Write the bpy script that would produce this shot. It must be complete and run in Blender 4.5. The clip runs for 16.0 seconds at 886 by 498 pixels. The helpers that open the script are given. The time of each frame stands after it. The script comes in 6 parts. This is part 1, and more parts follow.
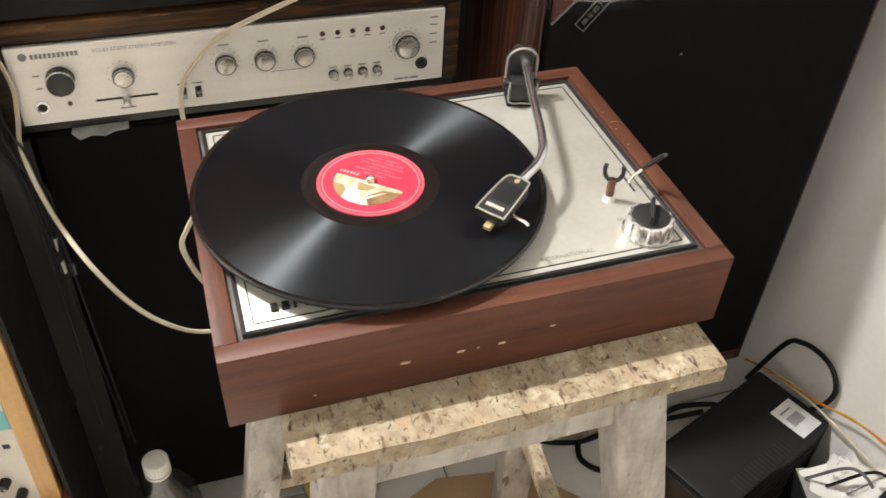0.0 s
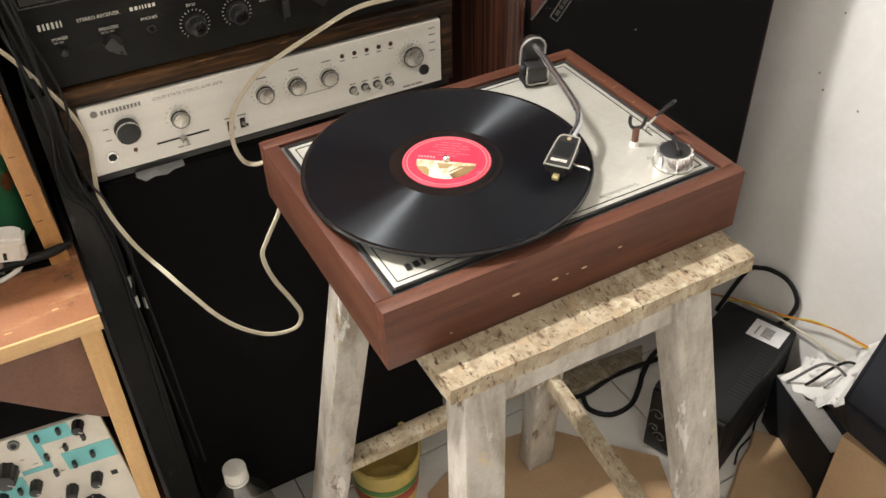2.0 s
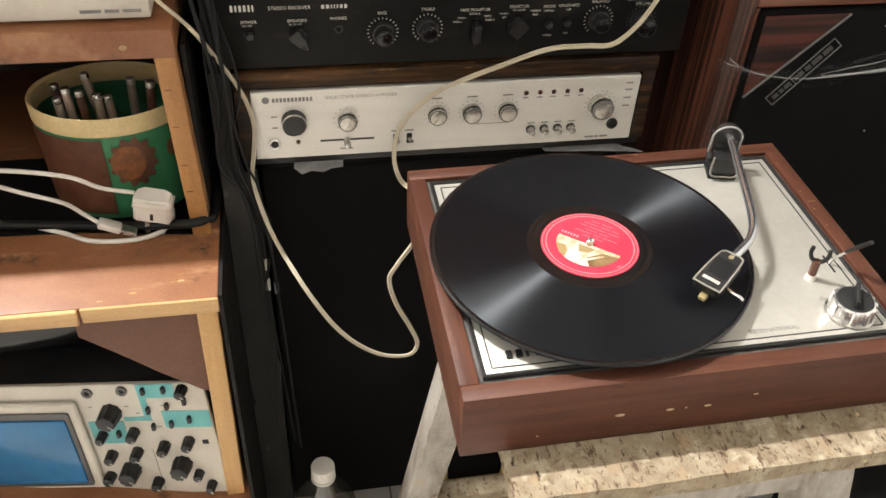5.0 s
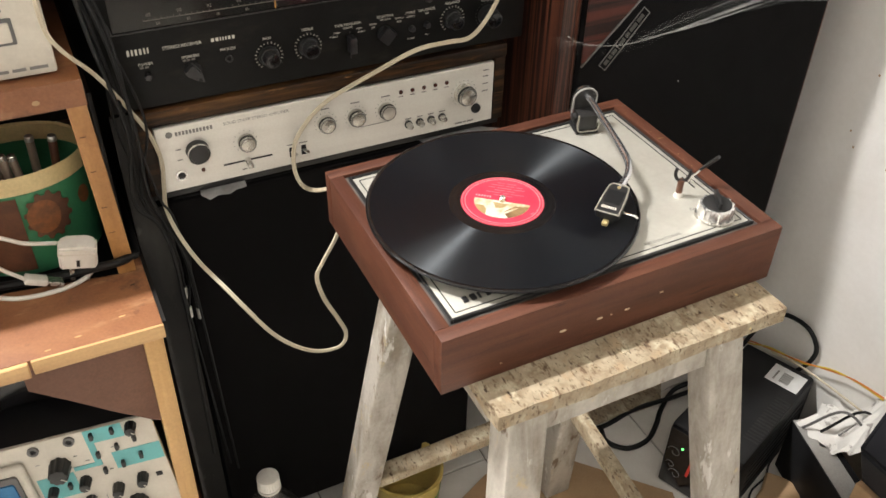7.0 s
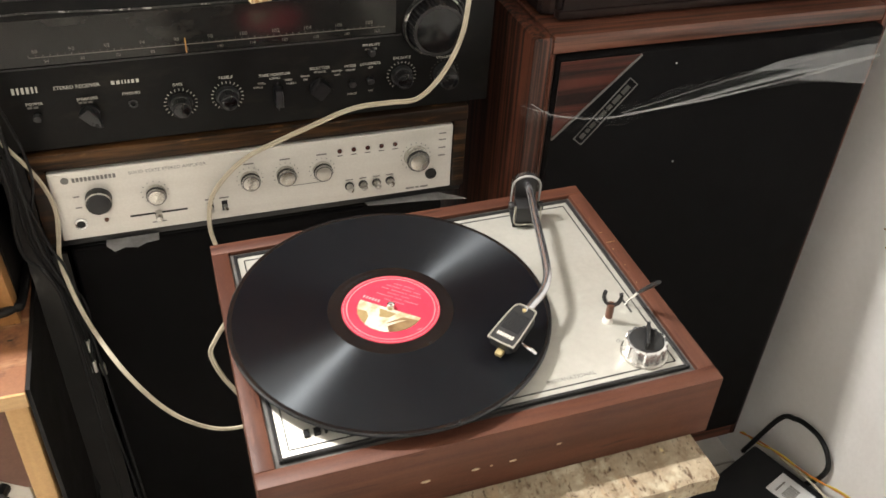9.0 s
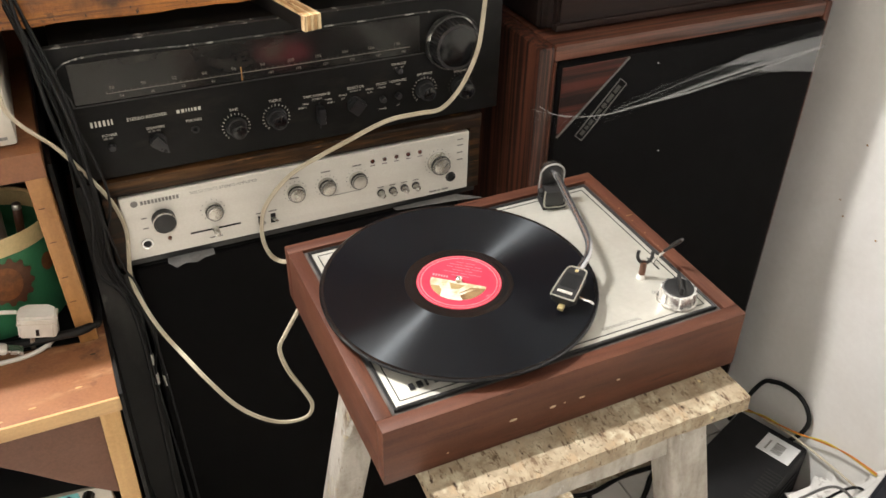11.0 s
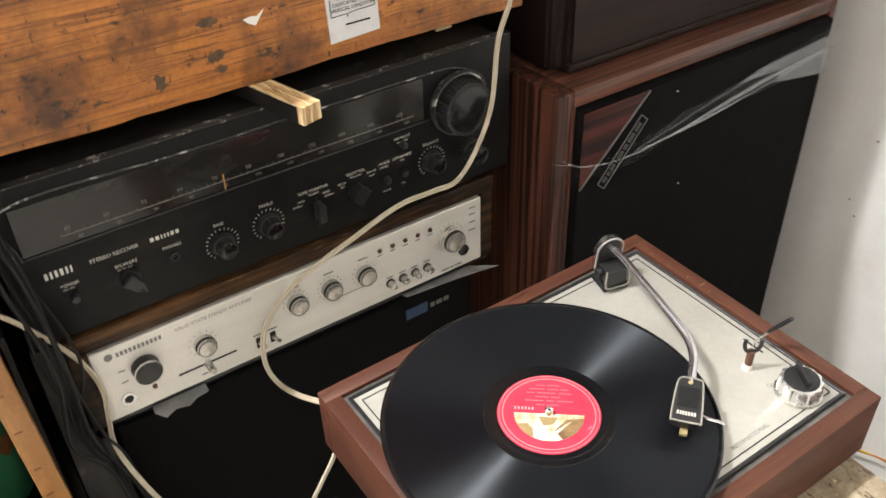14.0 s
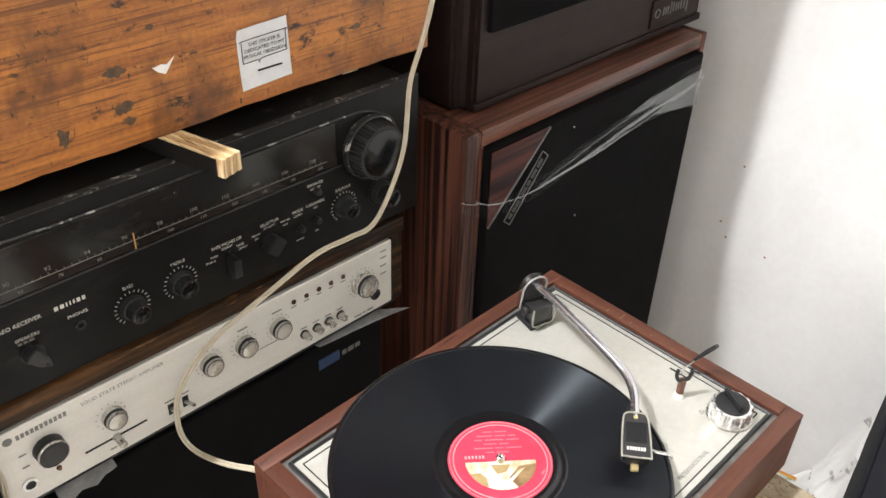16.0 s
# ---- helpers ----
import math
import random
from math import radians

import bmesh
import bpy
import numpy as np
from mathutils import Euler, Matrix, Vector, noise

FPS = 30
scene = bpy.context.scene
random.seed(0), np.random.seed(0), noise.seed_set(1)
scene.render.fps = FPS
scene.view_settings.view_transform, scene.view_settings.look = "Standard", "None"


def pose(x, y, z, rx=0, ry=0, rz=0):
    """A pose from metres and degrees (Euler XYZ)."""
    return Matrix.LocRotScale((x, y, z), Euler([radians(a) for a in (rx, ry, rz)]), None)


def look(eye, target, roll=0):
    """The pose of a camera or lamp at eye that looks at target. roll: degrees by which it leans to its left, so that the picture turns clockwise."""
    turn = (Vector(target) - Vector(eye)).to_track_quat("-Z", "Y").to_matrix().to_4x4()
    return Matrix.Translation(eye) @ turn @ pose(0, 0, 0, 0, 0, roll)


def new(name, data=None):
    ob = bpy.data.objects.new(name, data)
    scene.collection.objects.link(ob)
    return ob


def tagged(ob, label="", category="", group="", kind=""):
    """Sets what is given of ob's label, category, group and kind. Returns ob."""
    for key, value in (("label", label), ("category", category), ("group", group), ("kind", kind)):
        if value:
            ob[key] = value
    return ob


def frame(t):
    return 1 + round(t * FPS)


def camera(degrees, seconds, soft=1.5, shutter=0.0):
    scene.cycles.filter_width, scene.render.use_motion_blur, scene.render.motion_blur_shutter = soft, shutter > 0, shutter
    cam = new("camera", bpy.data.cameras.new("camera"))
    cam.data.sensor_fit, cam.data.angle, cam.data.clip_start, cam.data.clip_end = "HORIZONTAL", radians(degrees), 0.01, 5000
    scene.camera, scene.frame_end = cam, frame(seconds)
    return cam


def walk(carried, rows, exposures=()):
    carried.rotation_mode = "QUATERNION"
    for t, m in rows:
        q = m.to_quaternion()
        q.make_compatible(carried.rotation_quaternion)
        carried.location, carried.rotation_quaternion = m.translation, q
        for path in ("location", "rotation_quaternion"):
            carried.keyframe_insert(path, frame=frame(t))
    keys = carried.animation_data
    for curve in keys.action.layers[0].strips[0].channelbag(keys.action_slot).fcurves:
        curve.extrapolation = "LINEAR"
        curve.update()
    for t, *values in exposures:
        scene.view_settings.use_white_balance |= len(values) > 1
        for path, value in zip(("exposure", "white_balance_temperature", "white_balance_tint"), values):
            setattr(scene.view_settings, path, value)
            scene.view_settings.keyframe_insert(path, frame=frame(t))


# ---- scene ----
cam = camera(53.8, 16.0, 1.5, 0.3)
METRES = 1.5466
ROWS = [
    (0.0, 0.0, 0.0, 0.0, 0.0, 0.0, -0.0),
    (0.5, -0.0183, -0.0103, -0.0037, 1.56, -1.08, -0.54),
    (1.0, -0.0537, -0.0405, -0.0069, 0.16, -0.5, 2.51),
    (1.5, -0.0832, -0.0643, -0.012, -2.87, 0.36, 6.47),
    (2.0, -0.0962, -0.0808, -0.0253, -5.87, 0.97, 10.2),
    (2.5, -0.0879, -0.076, -0.0187, -6.69, 1.13, 8.87),
    (3.0, -0.0627, -0.0686, 0.0007, -4.72, 1.35, 4.68),
    (3.5, -0.0374, -0.0482, 0.0081, -0.09, 0.88, -0.68),
    (4.0, -0.0239, -0.0314, 0.02, 6.16, 0.32, -6.28),
    (6.5, -0.117, -0.1113, -0.0275, -4.67, 2.48, 6.96),
    (7.0, -0.1226, -0.111, -0.0154, -5.22, 2.44, 6.66),
    (7.5, -0.1073, -0.0956, 0.0059, -3.66, 3.11, 3.95),
    (8.0, -0.0734, -0.0785, 0.0213, -2.08, 3.35, 2.62),
    (8.5, -0.0449, -0.0612, 0.0271, -1.17, 3.05, 2.32),
    (9.0, -0.0085, -0.0405, 0.0384, -0.19, 2.95, 0.41),
    (11.5, -0.0913, -0.1176, -0.0143, -7.06, 4.12, 7.68),
    (12.0, -0.0929, -0.1085, -0.0084, -7.21, 2.69, 6.16),
    (12.5, -0.0734, -0.0841, 0.0208, -3.15, 2.74, 3.91),
    (13.0, -0.035, -0.0482, 0.0257, 0.96, 2.8, -0.45),
    (13.5, -0.0613, -0.0318, 0.0555, 0.43, 3.31, 1.51),
    (14.0, -0.1449, -0.0076, 0.1007, -10.27, 2.85, 14.18),
    (14.5, -0.1764, 0.0032, 0.1142, -16.7, 1.75, 18.01),
    (15.0, -0.184, 0.0076, 0.1197, -19.39, 1.54, 18.03),
    (15.5, -0.1843, 0.0102, 0.1223, -20.3, 1.78, 17.81),
    (16.0, -0.1811, 0.0127, 0.1233, -20.61, 1.83, 17.79),
]
BASE = pose(-0.174, -0.4976, 1.1885, -40.697, -2.801, -17.799)
BETWEEN = [
    (4.2, (-0.2185, -0.4921, 1.2368), (-0.0999, 0.2560, 0.5838), 3.72),
    (6.3, (-0.3943, -0.5802, 1.2720), (-0.0647, 0.1403, 0.6618), 0.77),
    (9.2, (-0.1738, -0.4928, 1.2826), (0.0808, 0.2571, 0.6719), 3.23),
    (11.3, (-0.3553, -0.5901, 1.2966), (0.0250, 0.1353, 0.7229), 1.35),
    (13.2, (-0.230, -0.502, 1.265), (0.219, 1.011, 0.035), 3.1),
    (13.7, (-0.304, -0.392, 1.290), (0.397, 1.047, 0.090), 0.3),
]
path = [(t, BASE @ pose(METRES * x, METRES * y, METRES * z, 90 + pitch, roll, yaw)) for t, x, y, z, yaw, pitch, roll in ROWS]
path += [(t, look(eye, target, roll)) for t, eye, target, roll in BETWEEN]
walk(cam, sorted(path, key=lambda row: row[0]), [(0.0, 0.0, 6350, 10), (13.2, 0.0, 6350, 10), (14.5, 0.05, 6050, 10), (16.0, 0.10, 5950, 10)])

# ---- light: a ceiling tube over the racks, a second one further back in the room ----
world = bpy.data.worlds.new("world")
scene.world = world
world.use_nodes = True
world.node_tree.nodes["Background"].inputs[0].default_value = (0.8, 0.86, 1.0, 1)
world.node_tree.nodes["Background"].inputs[1].default_value = 0.05


def tube_lamp(name, m, sx, sy, watts, colour):
    la = bpy.data.lights.new(name, "AREA")
    la.shape, la.size, la.size_y, la.energy, la.color = "RECTANGLE", sx, sy, watts, colour
    ob = new(name, la)
    ob.matrix_world = m
    return ob


tube_lamp("tube_light", pose(-1.0, 0.50, 2.62, 0, 8, 0), 0.32, 0.05, 96, (1.0, 0.955, 0.90))
tube_lamp("tube_light", look((-0.9, -1.6, 2.50), (0.0, 0.2, 0.8)), 1.1, 0.10, 6.5, (1.0, 0.955, 0.90))


# ---- materials ----
def mat(name, col, rough=0.5, metal=0.0, col2=None, scale=(9, 9, 9), ramp=(0.35, 0.65), bump=0.0, bscale=300, fine=0.15, specks=None, rvar=0.12, coat=0.0, spec=0.5):
    """Two-scale noise colour, optional stains (colour, scale vector, low, high), fine relief and uneven gloss."""
    m = bpy.data.materials.new(name)
    m.use_nodes = True
    nt = m.node_tree
    b = nt.nodes["Principled BSDF"]
    b.inputs["Metallic"].default_value = metal
    b.inputs["Coat Weight"].default_value = coat
    b.inputs["Specular IOR Level"].default_value = spec
    tc = nt.nodes.new("ShaderNodeTexCoord")

    def noise_at(sc, detail=6.0, rough_n=0.6, dist=0.0):
        mp = nt.nodes.new("ShaderNodeMapping")
        mp.inputs["Scale"].default_value = sc
        nt.links.new(tc.outputs["Object"], mp.inputs["Vector"])
        n = nt.nodes.new("ShaderNodeTexNoise")
        n.inputs["Scale"].default_value, n.inputs["Detail"].default_value, n.inputs["Roughness"].default_value = 1.0, detail, rough_n
        n.inputs["Distortion"].default_value = dist
        nt.links.new(mp.outputs[0], n.inputs["Vector"])
        return n.outputs["Fac"]

    def ramp_of(fac, lo, hi):
        r = nt.nodes.new("ShaderNodeMapRange")
        r.inputs["From Min"].default_value, r.inputs["From Max"].default_value = lo, hi
        nt.links.new(fac, r.inputs["Value"])
        return r.outputs["Result"]

    def mixed(fac, a, c, mode="MIX"):
        x = nt.nodes.new("ShaderNodeMix")
        x.data_type, x.blend_type = "RGBA", mode
        for sock, v in ((x.inputs[0], fac), (x.inputs[6], a), (x.inputs[7], c)):
            if isinstance(v, bpy.types.NodeSocket):
                nt.links.new(v, sock)
            elif isinstance(v, tuple):
                sock.default_value = (*v, 1)
            else:
                sock.default_value = v
        return x.outputs[2]

    out = mixed(ramp_of(noise_at(scale, 7.0, 0.62, 0.3), *ramp), col, col2 or tuple(c * 0.72 for c in col))
    grain = noise_at((bscale, bscale, bscale), 3.0)
    out = mixed(fine, out, mixed(ramp_of(grain, 0.3, 0.7), tuple(c * 0.45 for c in col), tuple(min(1, c * 1.5) for c in col)))
    for colour, sc, lo, hi in specks or ():
        out = mixed(ramp_of(noise_at(sc, 5.0, 0.65), lo, hi), out, colour)
    nt.links.new(out, b.inputs["Base Color"])
    rr = nt.nodes.new("ShaderNodeMapRange")
    rr.inputs["To Min"].default_value, rr.inputs["To Max"].default_value = max(0.03, rough - rvar), min(1, rough + rvar)
    nt.links.new(noise_at((30, 30, 30), 5.0), rr.inputs["Value"])
    nt.links.new(rr.outputs[0], b.inputs["Roughness"])
    if bump:
        bp = nt.nodes.new("ShaderNodeBump")
        bp.inputs["Strength"].default_value, bp.inputs["Distance"].default_value = bump, 0.001
        nt.links.new(grain, bp.inputs["Height"])
        nt.links.new(bp.outputs[0], b.inputs["Normal"])
    return m


PLASTER = mat("white_plaster", (0.84, 0.835, 0.82), 0.75, col2=(0.72, 0.70, 0.66), scale=(2.5, 2.5, 2.5), bump=0.35, bscale=90, fine=0.05, specks=[((0.3, 0.26, 0.22), (14, 14, 14), 0.80, 0.84)])
TILE = mat("floor_tile", (0.76, 0.73, 0.68), 0.35, col2=(0.60, 0.56, 0.50), scale=(7, 7, 7), fine=0.06, specks=[((0.22, 0.18, 0.14), (26, 26, 26), 0.68, 0.78)])
GROUT = mat("floor_grout", (0.24, 0.21, 0.18), 0.9)
TEAK = mat("plinth_teak", (0.112, 0.041, 0.022), 0.50, spec=0.32, col2=(0.060, 0.021, 0.013), scale=(7, 90, 90), bump=0.12, bscale=500, fine=0.14, specks=[((0.18, 0.072, 0.044), (10, 60, 60), 0.62, 0.80), ((0.035, 0.012, 0.008), (14, 160, 160), 0.60, 0.70)])
TEAK_SIDE = mat("plinth_teak_side", (0.112, 0.041, 0.022), 0.50, spec=0.32, col2=(0.060, 0.021, 0.013), scale=(90, 7, 90), bump=0.12, bscale=500, fine=0.14, specks=[((0.18, 0.072, 0.044), (60, 10, 60), 0.62, 0.80), ((0.035, 0.012, 0.008), (160, 14, 160), 0.60, 0.70)])
CHIP = mat("chipped_wood", (0.62, 0.50, 0.34), 0.7)
ALU = mat("deck_aluminium", (0.52, 0.51, 0.455), 0.36, 0.30, col2=(0.44, 0.425, 0.37), scale=(16, 16, 16), fine=0.07, bscale=220, specks=[((0.40, 0.35, 0.26), (38, 38, 38), 0.66, 0.80)])
PANEL = mat("amplifier_silver", (0.74, 0.715, 0.65), 0.40, 0.25, col2=(0.68, 0.65, 0.585), scale=(3, 60, 60), fine=0.08, bscale=400)
CHROME = mat("chrome", (0.80, 0.79, 0.77), 0.18, 1.0, fine=0.03)
ARMTUBE = mat("polished_arm_tube", (0.66, 0.66, 0.69), 0.24, 0.95, col2=(0.62, 0.62, 0.65), fine=0.0, rvar=0.02)
BRIGHT = mat("bright_knob_chrome", (0.88, 0.87, 0.85), 0.22, 0.8, fine=0.03)
STEEL = mat("knob_steel", (0.62, 0.60, 0.55), 0.28, 0.85, fine=0.08)
KNOBCAP = mat("turned_knob_cap", (0.66, 0.63, 0.57), 0.26, 0.75, col2=(0.54, 0.51, 0.45), scale=(60, 60, 60), fine=0.06)
BLACK = mat("black_plastic", (0.014, 0.014, 0.015), 0.38, col2=(0.02, 0.019, 0.018), bump=0.1, bscale=600)
GLOSS = mat("gloss_black", (0.006, 0.006, 0.007), 0.16, col2=(0.010, 0.009, 0.009), rvar=0.1, specks=[((0.028, 0.026, 0.024), (60, 60, 60), 0.66, 0.74)])
RUBBER = mat("black_rubber", (0.012, 0.012, 0.012), 0.6)
FACE = mat("receiver_black", (0.0058, 0.0054, 0.0050), 0.40, col2=(0.010, 0.0096, 0.0092), scale=(12, 12, 12), bump=0.06, bscale=900, spec=0.13, specks=[((0.020, 0.0165, 0.013), (16, 16, 40), 0.56, 0.78)])
METALTOP = mat("receiver_top", (0.014, 0.0125, 0.0115), 0.45, 0.3, specks=[((0.11, 0.10, 0.085), (40, 40, 40), 0.62, 0.78)])
WORN = mat("worn_metal_edge", (0.035, 0.034, 0.032), 0.4, 0.3, col2=(0.52, 0.50, 0.46), scale=(75, 75, 75), ramp=(0.56, 0.62))
DIAL = mat("dial_glass", (0.010, 0.009, 0.008), 0.12, col2=(0.016, 0.0145, 0.013), scale=(14, 14, 14), specks=[((0.045, 0.041, 0.036), (9, 9, 25), 0.55, 0.80)])
WALNUT = mat("amplifier_walnut", (0.020, 0.0105, 0.0055), 0.42, col2=(0.008, 0.0048, 0.003), scale=(8, 90, 120), bump=0.15, spec=0.2, specks=[((0.10, 0.046, 0.015), (6, 30, 110), 0.48, 0.68), ((0.24, 0.12, 0.040), (18, 90, 90), 0.62, 0.74)])
ROSE = mat("rosewood_vertical", (0.120, 0.042, 0.024), 0.40, col2=(0.011, 0.005, 0.004), scale=(170, 170, 2.2), ramp=(0.42, 0.58), fine=0.1, spec=0.35, specks=[((0.008, 0.004, 0.003), (60, 60, 1.2), 0.56, 0.64)])
ROSE_H = mat("rosewood_top", (0.160, 0.062, 0.037), 0.34, col2=(0.012, 0.006, 0.005), scale=(2.2, 130, 130), ramp=(0.40, 0.60), fine=0.1, coat=0.1, specks=[((0.42, 0.32, 0.26), (60, 60, 60), 0.71, 0.78)])
CLOTHB = mat("black_grille_cloth", (0.0062, 0.0058, 0.0060), 0.85, col2=(0.0065, 0.006, 0.006), bump=0.5, bscale=1600, spec=0.06)
ROSE_D = mat("dark_corner_veneer", (0.080, 0.021, 0.014), 0.35, col2=(0.006, 0.003, 0.003), scale=(3, 110, 110), ramp=(0.42, 0.58), fine=0.1, spec=0.3)
INFIN = mat("dark_brown_cabinet", (0.020, 0.0105, 0.0080), 0.50, spec=0.18, col2=(0.010, 0.0058, 0.0055), scale=(5, 70, 120), bump=0.08)
CRATE = mat("varnished_crate", (0.50, 0.185, 0.030), 0.42, col2=(0.19, 0.056, 0.011), scale=(3.4, 26, 60), ramp=(0.36, 0.64), bump=0.4, bscale=240, fine=0.24, coat=0.15,
            specks=[((0.060, 0.022, 0.008), (9, 9, 7), 0.50, 0.66), ((0.15, 0.052, 0.012), (5, 5, 230), 0.52, 0.66), ((0.12, 0.042, 0.011), (16, 16, 420), 0.54, 0.68), ((0.020, 0.010, 0.006), (150, 150, 60), 0.62, 0.67), ((0.024, 0.012, 0.007), (420, 420, 200), 0.64, 0.70), ((0.07, 0.055, 0.042), (30, 30, 36), 0.69, 0.71), ((0.030, 0.014, 0.007), (42, 42, 70), 0.60, 0.69)])
PINE = mat("plywood_stick", (0.78, 0.60, 0.34), 0.6, col2=(0.30, 0.15, 0.06), scale=(300, 5, 9), ramp=(0.52, 0.62), fine=0.1)
STOOL = mat("peeling_cream_paint", (0.40, 0.335, 0.235), 0.78, spec=0.3, col2=(0.25, 0.19, 0.12), scale=(46, 46, 46), ramp=(0.38, 0.60), bump=1.0, bscale=170, fine=0.16,
            specks=[((0.48, 0.42, 0.30), (40, 40, 40), 0.54, 0.64), ((0.36, 0.27, 0.17), (70, 30, 70), 0.56, 0.64), ((0.14, 0.092, 0.054), (240, 80, 90), 0.565, 0.645), ((0.06, 0.037, 0.022), (220, 80, 110), 0.615, 0.665), ((0.66, 0.52, 0.26), (55, 55, 55), 0.68, 0.71)])
LEGS = mat("smeared_white_paint", (0.44, 0.41, 0.36), 0.62, col2=(0.20, 0.165, 0.12), scale=(34, 34, 9), ramp=(0.42, 0.66), bump=0.5, bscale=180, fine=0.14,
           specks=[((0.13, 0.085, 0.05), (46, 46, 14), 0.62, 0.68), ((0.50, 0.40, 0.22), (26, 26, 16), 0.60, 0.68), ((0.60, 0.58, 0.54), (40, 40, 10), 0.62, 0.66)])
OAK = mat("shelf_post_pine", (0.58, 0.36, 0.145), 0.5, col2=(0.46, 0.26, 0.095), scale=(60, 60, 5), fine=0.12, bump=0.15)
PLY = mat("shelf_edge_ply", (0.40, 0.200, 0.066), 0.5, col2=(0.27, 0.12, 0.038), scale=(50, 50, 9), fine=0.15, bump=0.15, specks=[((0.20, 0.09, 0.03), (20, 20, 60), 0.66, 0.72)])
EDGE = mat("edge_band", (0.60, 0.38, 0.17), 0.5, col2=(0.42, 0.24, 0.10), scale=(5, 50, 50), fine=0.12)
LAM = mat("scuffed_laminate", (0.285, 0.125, 0.055), 0.42, col2=(0.19, 0.072, 0.031), scale=(9, 16, 9), fine=0.16, bump=0.12, specks=[((0.46, 0.27, 0.14), (7, 26, 7), 0.60, 0.78), ((0.13, 0.055, 0.028), (22, 22, 22), 0.60, 0.70), ((0.06, 0.03, 0.02), (60, 60, 60), 0.72, 0.75)])
HARDB = mat("hardboard", (0.150, 0.070, 0.042), 0.7, col2=(0.11, 0.048, 0.029), fine=0.2)
DARKP = mat("dark_side_panel", (0.011, 0.0095, 0.0085), 0.6, spec=0.25, col2=(0.006, 0.0055, 0.005), scale=(6, 6, 3), specks=[((0.040, 0.040, 0.042), (7, 7, 3), 0.62, 0.80)])
DUSTY = mat("dusty_grey_board", (0.016, 0.0145, 0.013), 0.6, spec=0.3, col2=(0.009, 0.008, 0.0075), scale=(9, 9, 4), specks=[((0.050, 0.047, 0.043), (10, 10, 4), 0.54, 0.74), ((0.10, 0.095, 0.088), (30, 30, 12), 0.66, 0.74)])
TORN = mat("grubby_torn_paper", (0.34, 0.335, 0.33), 0.8, col2=(0.20, 0.195, 0.19), scale=(50, 50, 50), fine=0.1)
IVORY = mat("ivory_cord", (0.56, 0.50, 0.38), 0.45, col2=(0.46, 0.39, 0.28), scale=(40, 40, 40), fine=0.06)
WIRE = mat("black_cable", (0.008, 0.008, 0.008), 0.55, spec=0.3)
WHITEP = mat("white_plastic", (0.74, 0.71, 0.65), 0.4, col2=(0.62, 0.58, 0.51), scale=(30, 30, 30), fine=0.05)
DEVICE = mat("cream_enamel", (0.66, 0.62, 0.53), 0.42, col2=(0.55, 0.51, 0.43), scale=(12, 12, 12), fine=0.06)
TEAL = mat("teal_print", (0.16, 0.50, 0.50), 0.45, fine=0.06)
SCREEN = mat("blue_screen", (0.04, 0.20, 0.42), 0.2, fine=0.05)
PAPER = mat("white_paper", (0.72, 0.72, 0.71), 0.7, col2=(0.62, 0.62, 0.61), scale=(40, 40, 40), fine=0.05)
INK = mat("black_ink", (0.012, 0.012, 0.012), 0.6)
GREYINK = mat("grey_print", (0.24, 0.23, 0.21), 0.6)
CREAMINK = mat("cream_print", (0.62, 0.60, 0.52), 0.6)
DIMINK = mat("dim_print", (0.15, 0.14, 0.12), 0.6)
FAINTINK = mat("faint_print", (0.055, 0.052, 0.046), 0.6)
AMBER = mat("amber_pointer", (0.50, 0.25, 0.06), 0.4)
REDDOT = mat("dark_red_lens", (0.07, 0.018, 0.014), 0.25)
BLUELAB = mat("blue_badge", (0.010, 0.035, 0.10), 0.35)
LABEL = mat("red_record_label", (0.60, 0.038, 0.075), 0.42, col2=(0.46, 0.026, 0.058), scale=(60, 60, 60), fine=0.10, specks=[((0.80, 0.30, 0.30), (30, 130, 30), 0.66, 0.76)])
LABEL_RIM = mat("pale_label_line", (0.80, 0.34, 0.34), 0.45)
LABEL_FAINT = mat("faint_label_print", (0.74, 0.15, 0.18), 0.45)
LABEL_PIC = mat("cream_label_picture", (0.66, 0.60, 0.47), 0.45, col2=(0.40, 0.31, 0.16), scale=(70, 70, 70), ramp=(0.45, 0.6))
LABEL_SEPIA = mat("sepia_label_shade", (0.15, 0.085, 0.035), 0.45, col2=(0.30, 0.20, 0.09), scale=(90, 90, 90))
LABEL_GOLD = mat("gold_label_patch", (0.34, 0.25, 0.11), 0.4, col2=(0.24, 0.17, 0.07))
CARD = mat("brown_cardboard", (0.42, 0.28, 0.155), 0.8, col2=(0.34, 0.215, 0.115), scale=(8, 8, 8), fine=0.12)
UPSM = mat("charcoal_plastic", (0.012, 0.012, 0.013), 0.55, spec=0.3, bump=0.25, bscale=900, specks=[((0.05, 0.047, 0.043), (30, 30, 30), 0.68, 0.84)])
TRIM = mat("dull_trim_metal", (0.22, 0.215, 0.20), 0.42, 0.55, col2=(0.09, 0.085, 0.08), scale=(40, 40, 40), fine=0.1)
GREYM = mat("grey_metal", (0.16, 0.155, 0.15), 0.45, 0.3)
PLATE = mat("bare_sheet_metal", (0.42, 0.41, 0.39), 0.5, 0.3)
NAVY = mat("dark_navy_cloth", (0.0095, 0.010, 0.013), 0.75, spec=0.15, col2=(0.014, 0.014, 0.017), scale=(30, 30, 30), bump=0.3, bscale=900)
TUBY = mat("yellow_tub", (0.62, 0.47, 0.14), 0.4)
TUBR = mat("tub_red_print", (0.45, 0.06, 0.03), 0.4)
